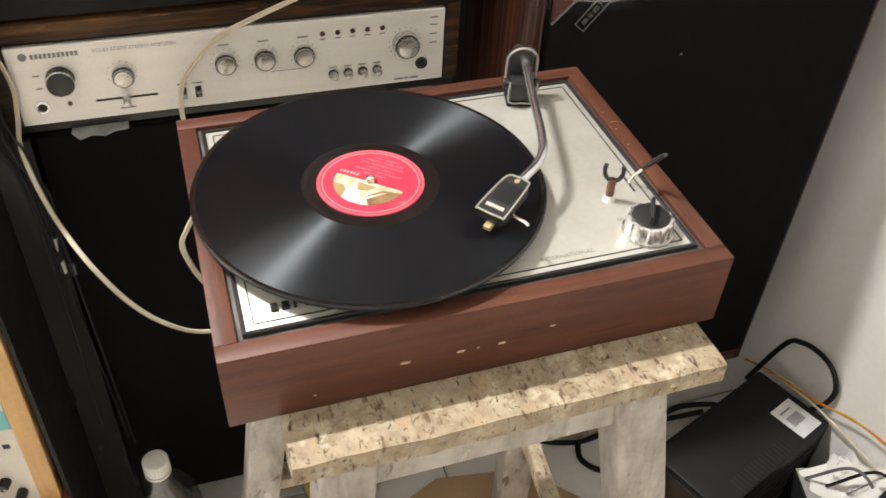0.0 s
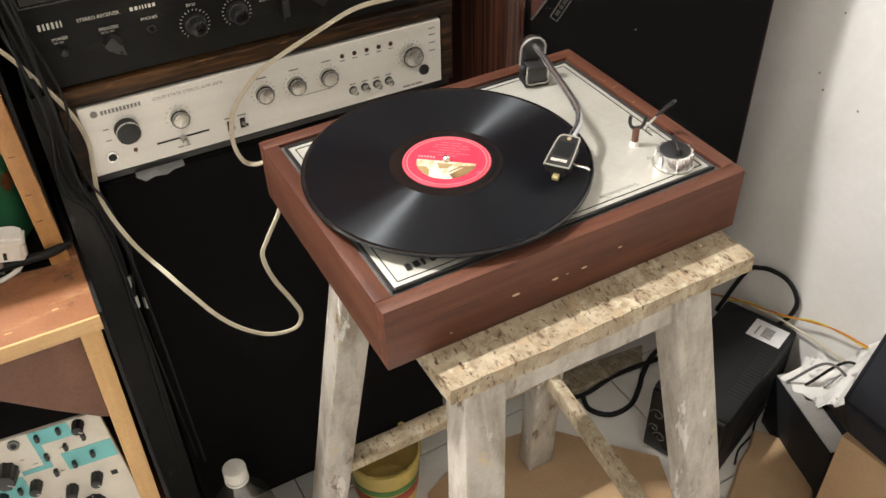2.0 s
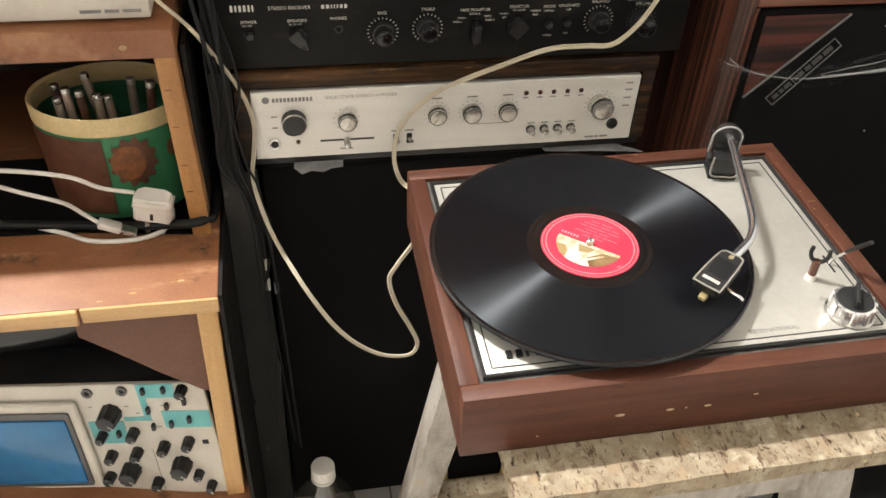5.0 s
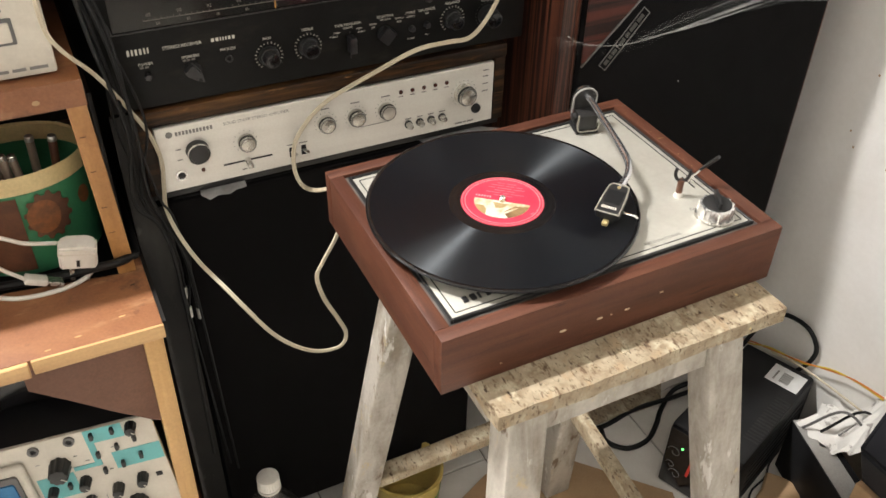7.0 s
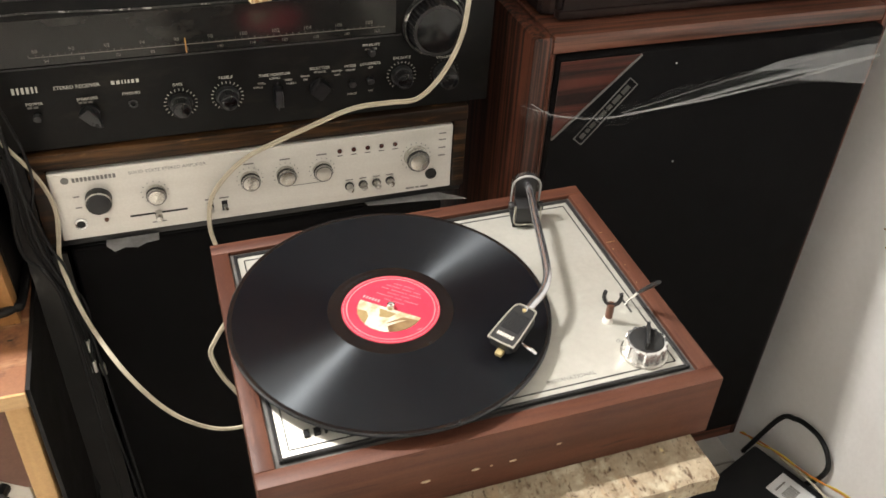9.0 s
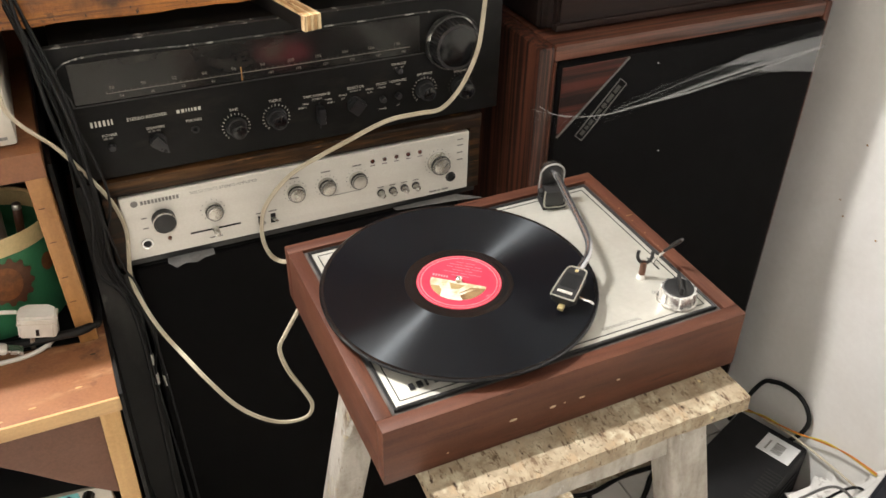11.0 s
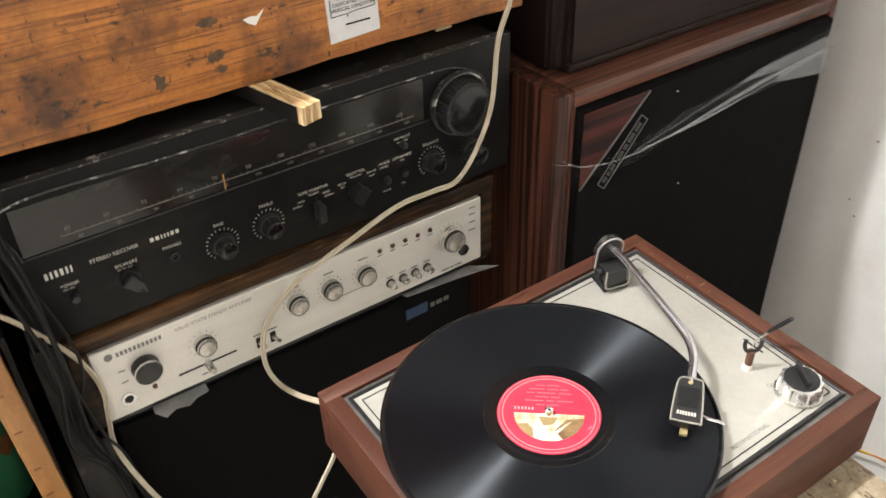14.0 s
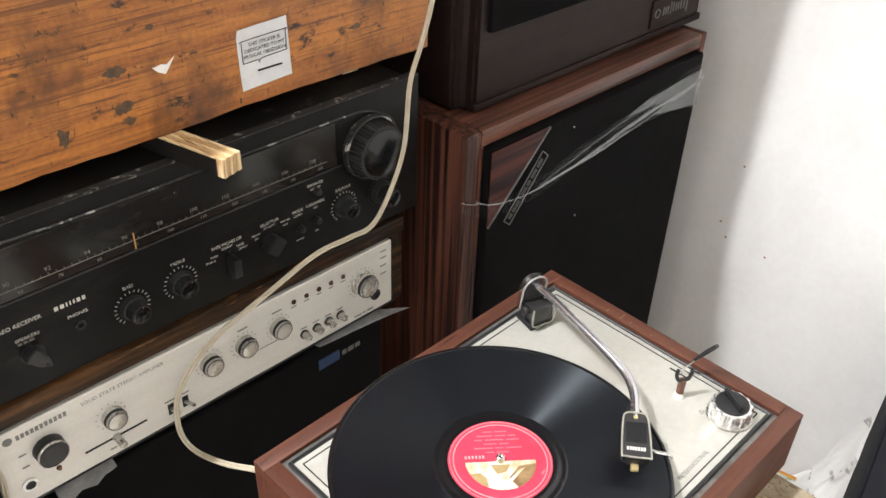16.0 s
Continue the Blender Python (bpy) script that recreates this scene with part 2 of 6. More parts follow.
TUBG = mat("tub_green_print", (0.09, 0.24, 0.06), 0.4)
GREENP = mat("green_print", (0.045, 0.22, 0.10), 0.45, col2=(0.03, 0.15, 0.07))
BROWNP = mat("brown_print", (0.11, 0.042, 0.018), 0.45, col2=(0.06, 0.02, 0.01), scale=(60, 60, 60))
CREAMP = mat("cream_tin", (0.66, 0.52, 0.26), 0.45)
FLOWER = mat("flower_print", (0.24, 0.085, 0.025), 0.5, col2=(0.10, 0.035, 0.012), scale=(120, 120, 120))
CLOTHW = mat("patterned_cloth", (0.80, 0.78, 0.74), 0.85, col2=(0.36, 0.33, 0.30), scale=(34, 34, 34), ramp=(0.58, 0.63), bump=0.4, bscale=500, fine=0.08)
ORWIRE = mat("orange_wire", (0.62, 0.20, 0.03), 0.4)
YEWIRE = mat("yellow_wire", (0.66, 0.48, 0.05), 0.4)
SATIN = mat("satin_black_grip", (0.014, 0.014, 0.015), 0.28, col2=(0.024, 0.023, 0.022), spec=0.45)
PENB = mat("brushed_pen_barrel", (0.30, 0.22, 0.16), 0.4, 0.4, col2=(0.42, 0.36, 0.30), scale=(60, 60, 9), fine=0.1)
SHELLRIM = mat("worn_shell_rim", (0.36, 0.345, 0.29), 0.4, 0.3)
BAREP = mat("greyed_bare_wood", (0.125, 0.072, 0.034), 0.6, col2=(0.045, 0.026, 0.014), scale=(90, 90, 90), bump=0.4)
BRASS = mat("stylus_brass", (0.62, 0.50, 0.24), 0.35, 0.5)
FORKB = mat("brown_bakelite", (0.13, 0.052, 0.028), 0.4)
RED = mat("red_plastic", (0.45, 0.03, 0.02), 0.4)
GREENL = bpy.data.materials.new("green_lamp")
GREENL.use_nodes = True
GREENL.node_tree.nodes["Principled BSDF"].inputs["Base Color"].default_value = (0.1, 0.6, 0.1, 1)
GREENL.node_tree.nodes["Principled BSDF"].inputs["Emission Color"].default_value = (0.15, 1.0, 0.2, 1)
GREENL.node_tree.nodes["Principled BSDF"].inputs["Emission Strength"].default_value = 3.0


def vinyl_material():
    """Grooved shellac: gloss stretched across the grooves, ring-to-ring changes in gloss."""
    m = bpy.data.materials.new("record_grooves")
    m.use_nodes = True
    nt = m.node_tree
    b = nt.nodes["Principled BSDF"]
    b.inputs["Base Color"].default_value = (0.0040, 0.0044, 0.0060, 1)
    b.inputs["Anisotropic"].default_value, b.inputs["Anisotropic Rotation"].default_value = 1.0, 0.25
    b.inputs["Specular IOR Level"].default_value = 0.40
    b.inputs["Specular Tint"].default_value = (0.86, 0.94, 1.0, 1)
    tg = nt.nodes.new("ShaderNodeTangent")
    tg.direction_type, tg.axis = "RADIAL", "Z"
    nt.links.new(tg.outputs[0], b.inputs["Tangent"])
    tc = nt.nodes.new("ShaderNodeTexCoord")
    sep = nt.nodes.new("ShaderNodeVectorMath")
    sep.operation = "LENGTH"
    nt.links.new(tc.outputs["Object"], sep.inputs[0])
    n = nt.nodes.new("ShaderNodeTexNoise")
    n.noise_dimensions = "1D"
    n.inputs["Scale"].default_value, n.inputs["Detail"].default_value = 420.0, 8.0
    nt.links.new(sep.outputs["Value"], n.inputs["W"])
    r = nt.nodes.new("ShaderNodeMapRange")
    r.inputs["To Min"].default_value, r.inputs["To Max"].default_value = 0.29, 0.42
    nt.links.new(n.outputs["Fac"], r.inputs["Value"])
    nt.links.new(r.outputs[0], b.inputs["Roughness"])
    return m


VINYL = vinyl_material()


def clear_material(name, tint, clear, rough):
    m = bpy.data.materials.new(name)
    m.use_nodes = True
    nt = m.node_tree
    nt.nodes.remove(nt.nodes["Principled BSDF"])
    a, g, x = nt.nodes.new("ShaderNodeBsdfTransparent"), nt.nodes.new("ShaderNodeBsdfGlossy"), nt.nodes.new("ShaderNodeMixShader")
    a.inputs[0].default_value = (*tint, 1)
    g.inputs["Roughness"].default_value = rough
    x.inputs[0].default_value = 1 - clear
    nt.links.new(a.outputs[0], x.inputs[1])
    nt.links.new(g.outputs[0], x.inputs[2])
    nt.links.new(x.outputs[0], nt.nodes["Material Output"].inputs[0])
    return m


CLEAR = clear_material("clear_plastic", (0.90, 0.90, 0.89), 0.86, 0.25)
TAPE = clear_material("packing_tape", (0.97, 0.97, 0.96), 0.965, 0.28)
CREASE = clear_material("tape_crease", (0.97, 0.97, 0.96), 0.80, 0.38)
HAZE = clear_material("hazy_tape", (0.95, 0.96, 0.97), 0.88, 0.40)
PET = clear_material("bottle_plastic", (0.75, 0.75, 0.72), 0.80, 0.15)


# ---- building helpers ----
def box(x0, x1, y0, y1, z0, z1, bev=0.0, seg=2, bm=None, m=None):
    bm = bm or bmesh.new()
    g = bmesh.ops.create_cube(bm, size=1, matrix=Matrix.Translation(((x0 + x1) / 2, (y0 + y1) / 2, (z0 + z1) / 2)) @ Matrix.Diagonal((x1 - x0, y1 - y0, z1 - z0, 1)))
    if bev:
        edges = list({e for v in g["verts"] for e in v.link_edges})
        g = bmesh.ops.bevel(bm, geom=edges, offset=bev, segments=seg, affect="EDGES", profile=0.5)
    if m is not None:
        bmesh.ops.transform(bm, matrix=m, verts=bm.verts)
    return bm


def cyl(r, h, m=None, seg=32, r2=None, bev=0.0, bm=None, flutes=0, depth=0.0):
    """A cylinder from z = 0 to h, with a bevelled top and, if asked, a fluted side."""
    bm = bm or bmesh.new()
    r2 = r if r2 is None else r2
    rings = [(r, 0.0), (r2, h - bev), (r2 - bev * 0.3, h - bev * 0.3), (r2 - bev, h)] if bev else [(r, 0.0), (r2, h)]
    loops = []
    for rad, z in rings:
        loop = []
        for k in range(seg):
            a = 2 * math.pi * k / seg
            q = rad - (depth if flutes and (k * flutes * 2 // seg) % 2 else 0)
            loop.append(bm.verts.new((q * math.cos(a), q * math.sin(a), z)))
        loops.append(loop)
    for a, b in zip(loops, loops[1:]):
        for k in range(seg):
            bm.faces.new((a[k], a[(k + 1) % seg], b[(k + 1) % seg], b[k]))
    bm.faces.new(loops[-1])
    bm.faces.new(list(reversed(loops[0])))
    if m is not None:
        bmesh.ops.transform(bm, matrix=m, verts=[v for lp in loops for v in lp])
    return bm


def lathe(profile, seg=40, m=None):
    """A turned shape from (radius, height) pairs."""
    bm = bmesh.new()
    loops = [[bm.verts.new((max(r, 1e-5) * math.cos(2 * math.pi * k / seg), max(r, 1e-5) * math.sin(2 * math.pi * k / seg), z)) for k in range(seg)] for r, z in profile]
    for a, b in zip(loops, loops[1:]):
        for k in range(seg):
            bm.faces.new((a[k], a[(k + 1) % seg], b[(k + 1) % seg], b[k]))
    bmesh.ops.remove_doubles(bm, verts=bm.verts, dist=2e-5)
    if m is not None:
        bmesh.ops.transform(bm, matrix=m, verts=bm.verts)
    return bm


def smooth_line(points, n=8):
    p = [Vector(q) for q in points]
    p = [p[0] * 2 - p[1], *p, p[-1] * 2 - p[-2]]
    out = []
    for i in range(1, len(p) - 2):
        a, b, c, d = p[i - 1:i + 3]
        for k in range(n):
            t = k / n
            out.append(0.5 * (2 * b + (c - a) * t + (2 * a - 5 * b + 4 * c - d) * t * t + (3 * b - a - 3 * c + d) * t ** 3))
    return out + [p[-2]]


def tube(points, r, seg=8, n=8, bm=None, flat=1.0, side=0.0):
    """A round or flattened cord along a smooth line; side shifts it sideways, for twin cords."""
    bm = bm or bmesh.new()
    line = smooth_line(points, n)
    up, last = Vector((0.13, 0.21, 0.97)), None
    for i, q in enumerate(line):
        d = (line[min(i + 1, len(line) - 1)] - line[max(i - 1, 0)]).normalized()
        s = d.cross(up).normalized()
        up = s.cross(d).normalized()
        rad = r(i / (len(line) - 1)) if callable(r) else r
        ring = [bm.verts.new(q + s * (side + rad * math.cos(2 * math.pi * k / seg)) + up * (flat * rad * math.sin(2 * math.pi * k / seg))) for k in range(seg)]
        if last:
            for k in range(seg):
                bm.faces.new((last[k], last[(k + 1) % seg], ring[(k + 1) % seg], ring[k]))
        else:
            bm.faces.new(list(reversed(ring)))
        last = ring
    bm.faces.new(last)
    return bm


def prism(outline, depth, m=None, bev=0.0):
    """A flat outline in x and y, raised by depth along z."""
    bm = bmesh.new()
    f = bm.faces.new([bm.verts.new((x, y, 0)) for x, y in outline])
    g = bmesh.ops.extrude_face_region(bm, geom=[f])
    bmesh.ops.translate(bm, verts=[v for v in g["geom"] if isinstance(v, bmesh.types.BMVert)], vec=(0, 0, depth))
    if bev:
        bmesh.ops.bevel(bm, geom=list(bm.edges), offset=bev, segments=2, affect="EDGES")
    bmesh.ops.recalc_face_normals(bm, faces=bm.faces)
    if m is not None:
        bmesh.ops.transform(bm, matrix=m, verts=bm.verts)
    return bm


def beam(p, q, w, d, bev=0.003, turn=0.0):
    """A straight bar of section w by d from p to q."""
    p, q = Vector(p), Vector(q)
    z = (q - p).normalized()
    x = Vector((1, 0, 0)) if abs(z.x) < 0.8 else Vector((0, 1, 0))
    y = z.cross(x).normalized()
    x = y.cross(z)
    rot = Matrix((x, y, z)).transposed().to_4x4()
    return box(-w / 2, w / 2, -d / 2, d / 2, 0, (q - p).length, bev, 2, None, Matrix.Translation(p) @ rot @ pose(0, 0, 0, 0, 0, turn))


def rumple(bm, amount, size, cuts=0):
    if cuts:
        bmesh.ops.subdivide_edges(bm, edges=list(bm.edges), cuts=cuts, use_grid_fill=True)
    for v in bm.verts:
        v.co += noise.noise_vector(v.co * size) * amount
    return bm


def mesh_of(name, bm, material, smooth=True):
    bmesh.ops.recalc_face_normals(bm, faces=bm.faces)
    me = bpy.data.meshes.new(name)
    bm.to_mesh(me)
    bm.free()
    me.materials.append(material)
    if smooth:
        me.shade_smooth()
        me.set_sharp_from_angle(angle=radians(32))
    return me


def thing(name, at, label, category, group="", kind=""):
    ob = new(name)
    ob.matrix_world = Matrix.Translation(at)
    ob.empty_display_size = 0.02
    return tagged(ob, label, category, group, kind)


def part(name, bm, material, parent, label="", smooth=True):
    ob = new(name, mesh_of(name, bm, material, smooth))
    base = parent
    at = Matrix.Identity(4)
    while base:
        at = base.matrix_basis.copy() if base.type == "EMPTY" else at
        base = base.parent
    ob.parent = parent
    if parent.type == "EMPTY":
        ob.matrix_parent_inverse = at.inverted()
    return tagged(ob, label) if label else ob


def single(name, bm, material, label, category, group="", kind="", smooth=True):
    return tagged(new(name, mesh_of(name, bm, material, smooth)), label, category, group, kind)


def lettering(name, words, size, m, material, parent, align="CENTER"):
    """Raised or printed words as one thin mesh."""
    cu = bpy.data.curves.new(name, "FONT")
    cu.body, cu.size, cu.align_x, cu.align_y, cu.extrude = words, size, align, "CENTER", 0.0001
    cu.resolution_u = 2
    tmp = new(name, cu)
    me = bpy.data.meshes.new_from_object(tmp.evaluated_get(bpy.context.evaluated_depsgraph_get()))
    bpy.data.objects.remove(tmp)
    me.transform(m)
    me.materials.clear()
    me.materials.append(material)
    ob = new(name, me)
    at = parent.matrix_basis if parent.type == "EMPTY" else Matrix.Identity(4)
    ob.parent = parent
    if parent.type == "EMPTY":
        ob.matrix_parent_inverse = at.inverted()
    return ob


def front(x, y, z):
    """Printing that stands upright and faces the room."""
    return pose(x, y, z, 90, 0, 0)


def bars(bm, x, y, z, widths, h, gap):
    """Plain upright printing strips in a row on a panel that faces the room."""
    for w in widths:
        box(x, x + w, y - 0.0003, y, z, z + h, 0, 1, bm)
        x += w + gap
    return bm


def ticks(x, y, z, r0, r1, a0, a1, n, w=0.0006):
    bm = bmesh.new()
    for k in range(n):
        a = radians(a0 + (a1 - a0) * k / (n - 1))
        g = bmesh.ops.create_cube(bm, size=1, matrix=front(x, y, z) @ pose(0, 0, 0, 0, 0, -math.degrees(a)) @ Matrix.Translation((0, (r0 + r1) / 2, 0)) @ Matrix.Diagonal((w, r1 - r0, 0.0004, 1)))
    return bm


# ---- the room ----
RX0, RX1, RY0, RY1, RH = -2.2, 0.70, -2.3, 0.80, 2.70
single("wall_right", box(RX1, RX1 + 0.1, RY0, RY1, 0, RH), PLASTER, "white plastered wall with small scuffs and holes", "wall", kind="structure", smooth=False)
single("wall_back", box(RX0, RX1 + 0.1, RY1, RY1 + 0.1, 0, RH), PLASTER, "white plastered wall behind the stacked equipment", "wall", kind="structure", smooth=False)
single("wall_left", box(RX0 - 0.1, RX0, RY0, RY1 + 0.1, 0, RH), PLASTER, "plain white plastered wall of the room", "wall", kind="structure", smooth=False)
single("wall_front", box(RX0 - 0.1, RX1 + 0.1, RY0 - 0.1, RY0, 0, RH), PLASTER, "plain white plastered wall of the room", "wall", kind="structure", smooth=False)
single("ceiling", box(RX0 - 0.1, RX1 + 0.1, RY0 - 0.1, RY1 + 0.1, RH, RH + 0.1), PLASTER, "plain white plastered ceiling", "ceiling", kind="structure", smooth=False)
floor = single("floor", box(RX0 - 0.1, RX1 + 0.1, RY0 - 0.1, RY1 + 0.1, -0.06, -0.004), GROUT, "dirty pale tiled floor with dark joints", "floor", kind="structure", smooth=False)
for k in range(4):
    a = random.uniform(0, 6.28)
    single("wall_scuff", cyl(0.0014 + 0.0006 * random.random(), 0.0006, Matrix.Translation((RX1, 0.2 - 0.03 * k + random.uniform(-0.06, 0.06), random.uniform(0.45, 0.95))) @ pose(0, 0, 0, 0, -90, 0), 7), CARD,
           "small grey scuff on the white wall", "scuff", "scuffs on the wall", "structure")


# ---- stool under the record player ----
# The stool leans a little: its seat, the plinth and the record share one slope.
SLOPE = pose(-0.0015, -0.0013, 0.8011, 0.855, -0.912, 0.03) @ Matrix.Translation((0, 0, -0.80))


def stool():
    st = thing("stool", (0.015, -0.03, 0), "wooden stool with peeling cream paint and spattered legs", "stool")
    ztop = 0.7384
    top = box(-0.144, 0.163, -0.175, 0.100, ztop - 0.017, ztop, 0.0)
    bmesh.ops.subdivide_edges(top, edges=list(top.edges), cuts=26, use_grid_fill=True)
    for v in top.verts:
        worn = noise.noise_vector(v.co * 60) * 0.0013 + noise.noise_vector(v.co * 17) * 0.0014 + noise.noise_vector(v.co * 190) * 0.0007
        v.co += worn
        v.co.z = min(v.co.z, ztop - 0.0001)
    part("seat", top, STOOL, st, "plank seat with thick flaking cream paint")
    flakes = bmesh.new()
    rnd = random.Random(11)
    for k in range(170):
        x, y = rnd.uniform(-0.138, 0.156), rnd.uniform(-0.172, -0.134)
        r = rnd.choice((0.0008, 0.0011, 0.0016, 0.0024))
        ring = [(r * rnd.uniform(0.4, 1.3) * math.cos(a), 1.6 * r * rnd.uniform(0.4, 1.3) * math.sin(a)) for a in [0.9 * q for q in range(7)]]
        low = [flakes.verts.new((x + a, y + b, ztop - 0.0012)) for a, b in ring]
        top_ring = [flakes.verts.new((x + a * 0.8, y + b * 0.8, ztop + rnd.uniform(0.0001, 0.0008))) for a, b in ring]
        flakes.faces.new(top_ring)
        for q in range(7):
            flakes.faces.new((low[q], low[(q + 1) % 7], top_ring[(q + 1) % 7], top_ring[q]))
    tagged(part("flaking", flakes, STOOL, st, "curled flakes of cream paint"), "curled flakes of cream paint", kind="stuff")
    za = ztop - 0.017
    part("apron", rumple(box(-0.098, 0.118, -0.163, -0.143, za - 0.040, za, 0.002), 0.0008, 30, 4), LEGS, st)
    part("apron", box(-0.105, 0.135, 0.062, 0.084, za - 0.046, za, 0.002), LEGS, st)
    part("apron", box(-0.128, -0.106, -0.13, 0.06, za - 0.046, za, 0.002), LEGS, st)
    part("apron", box(0.136, 0.158, -0.13, 0.06, za - 0.046, za, 0.002), LEGS, st)
    for sx in (-1, 1):
        for sy in (-1, 1):
            x, y = 0.0175 + sx * 0.126, -0.035 + sy * 0.112
            h = za
            out, w = 0.085, 0.046
            if sx < 0 and sy < 0:
                x, w = -0.106, 0.040
            if sx < 0 and sy > 0:
                x, out, w = -0.105, 0.118, 0.040
            if sx > 0 and sy < 0:
                x, out, w = 0.1045, 0.14, 0.042
            bx, by = x + sx * out * h, y + sy * 0.145 * h
            foot = -(0.0011 + 0.0159 * bx + 0.0149 * by)
            part("leg", rumple(beam((bx, by, foot), (x, y, h), w, 0.034, 0.003), 0.0009, 25, 3), LEGS, st)
    yb = -0.035 + 0.112 + 0.145 * 0.43
    part("stretcher", rumple(beam((-0.14, yb, 0.275), (0.18, yb, 0.275), 0.028, 0.018), 0.001, 30, 3), STOOL, st, "stretcher crusted with paint drips")
    part("stretcher", rumple(beam((0.180, yb, 0.275), (0.150, -0.20, 0.275), 0.018, 0.028), 0.001, 30, 3), STOOL, st, "stretcher crusted with paint drips")
    st.matrix_world = SLOPE @ Matrix.Translation((0.015, -0.03, 0))
    return st


stool()


# ---- record player ----
def record_player():
    rp = thing("record_player", (0, 0, 0.733), "vintage record player in a reddish teak plinth on a stool", "record player")
    X, Y, Z0, Z1, B = 0.1758, 0.1327, 0.7386, 0.800, 0.0140
    fb = part("front_board", box(-X, X, -Y, -Y + B, Z0, Z1, 0.0008), TEAK, rp, "teak board with chipped pale spots")
    for x, z, w in ((-0.060, 0.7645, 0.0021), (-0.022, 0.7640, 0.0018), (0.007, 0.7635, 0.0016), (0.043, 0.7700, 0.0012), (-0.12, 0.752, 0.0006), (-0.01, 0.764, 0.0006)):
        part("chip", cyl(w, 0.0005, front(x, -Y, z) @ Matrix.Diagonal((1.8, 0.6, 1, 1)) @ pose(0, 0, 0, 0, 0, x * 3000), 7), CHIP, fb)
    part("back_board", box(-X, X, Y - B, Y, Z0, Z1, 0.0008), TEAK, rp)
    part("side_board", box(-X, -X + B, -Y + B, Y - B, Z0, Z1, 0.0006), TEAK_SIDE, rp)
    sb = part("side_board", box(X - B, X, -Y + B, Y - B, Z0, Z1, 0.0006), TEAK_SIDE, rp, "teak board with pale nicks along its top")
    for k in range(9):
        y = -0.02 + k * 0.0155 + random.uniform(-0.006, 0.006)
        part("nick", box(X - B + 0.003, X - 0.003 - random.uniform(0, 0.009), y, y + 0.0005, Z1 - 0.0003, Z1 + 0.0002), LABEL_GOLD, sb)
    part("bottom_board", box(-X + B, X - B, -Y + B, Y - B, Z0, Z0 + 0.006), HARDB, rp)
    part("deck_frame", box(-X + B, X - B, -Y + B, Y - B, 0.770, 0.7962), TRIM, rp, "dull grey metal strip inside the plinth")
    dx, dy = 0.1555, 0.1108
    deck = part("deck_plate", box(-dx, dx, -dy, dy, 0.7945, 0.7985, 0.001), ALU, rp, "tarnished pale aluminium deck plate")
    # Black strips give the shaded recess between deck and plinth as colour.
    edge = bmesh.new()
    for s in (-1, 1):
        box(-dx, dx, s * (dy + 0.0014) - 0.0014, s * (dy + 0.0014) + 0.0014, 0.7945, 0.8000, 0.0006, 1, edge)
        box(s * (dx + 0.0014) - 0.0014, s * (dx + 0.0014) + 0.0014, -dy - 0.0028, dy + 0.0028, 0.7945, 0.8000, 0.0006, 1, edge)
    part("deck_gap_shade", edge, BLACK, rp, "black strips standing in for the shaded gap round the deck")
    line = bmesh.new()
    i = 0.0055
    for s in (-1, 1):
        box(-dx + i, dx - i, s * (dy - i) - 0.0005, s * (dy - i) + 0.0005, 0.7985, 0.7988, 0, 1, line)
        box(s * (dx - i) - 0.0005, s * (dx - i) + 0.0005, -dy + i, dy - i, 0.7985, 0.7988, 0, 1, line)
    part("printed_border", line, INK, deck)
    badge = bmesh.new()
    for k, w in enumerate((0.0045, 0.005, 0.0022, 0.004, 0.0022, 0.0045, 0.0045)):
        box(-0.138 + k * 0.0072, -0.138 + k * 0.0072 + w, -0.0985, -0.0915, 0.7985, 0.8005, 0.0005, 1, badge)
    part("badge", badge, BLACK, deck, "black raised badge of plain blocks")
    lettering("printed_word", "INTERNATIONAL", 0.0052, pose(0.065, -0.0985, 0.7986), GREYINK, deck)
    lettering("printed_word", "START", 0.0040, pose(0.1455, -0.1005, 0.7986, 0, 0, 60), GREYINK, deck)
    lettering("printed_word", "00", 0.0065, pose(0.1185, -0.074, 0.7986, 0, 0, -35), GREYINK, deck)
    slot = part("lever_slot", box(0.1425, 0.1441, -0.046, -0.026, 0.7985, 0.7989), INK, deck)
    # platter under the record
    part("platter", cyl(0.112, 0.0105, Matrix.Translation((-0.049, -0.0015, 0.7985)), 64, None, 0.002), RUBBER, rp, "black rubber platter")
    part("spindle", lathe([(0.0036, 0.0), (0.0036, 0.0145), (0.0031, 0.0172), (0.0022, 0.0178), (0.0020, 0.0165), (0.0, 0.0165)], 20, Matrix.Translation((-0.049, -0.0015, 0.80))), CHROME, rp, "bright metal spindle")
    # cueing lever
    lv = part("cue_lever", tube([(0.1435, -0.036, 0.799), (0.1445, -0.038, 0.806), (0.149, -0.046, 0.822)], 0.0012, 8), CHROME, rp, "thin chrome lever with dark tip")
    part("lever_tip", tube([(0.1478, -0.0435, 0.8175), (0.1515, -0.0505, 0.8285), (0.1545, -0.0565, 0.8375)], lambda t: 0.0022 + 0.0010 * math.sin(2.6 * t), 10, 6, None, 0.6), BLACK, lv)
    # arm rest fork
    fk = part("arm_rest", cyl(0.0032, 0.014, Matrix.Translation((0.1195, -0.0500, 0.8035)), 16), FORKB, rp, "brown arm rest with dark fork")
    part("rest_collar", cyl(0.0046, 0.005, Matrix.Translation((0.1195, -0.0500, 0.7985)), 16, 0.0036, 0.0008), WHITEP, fk)
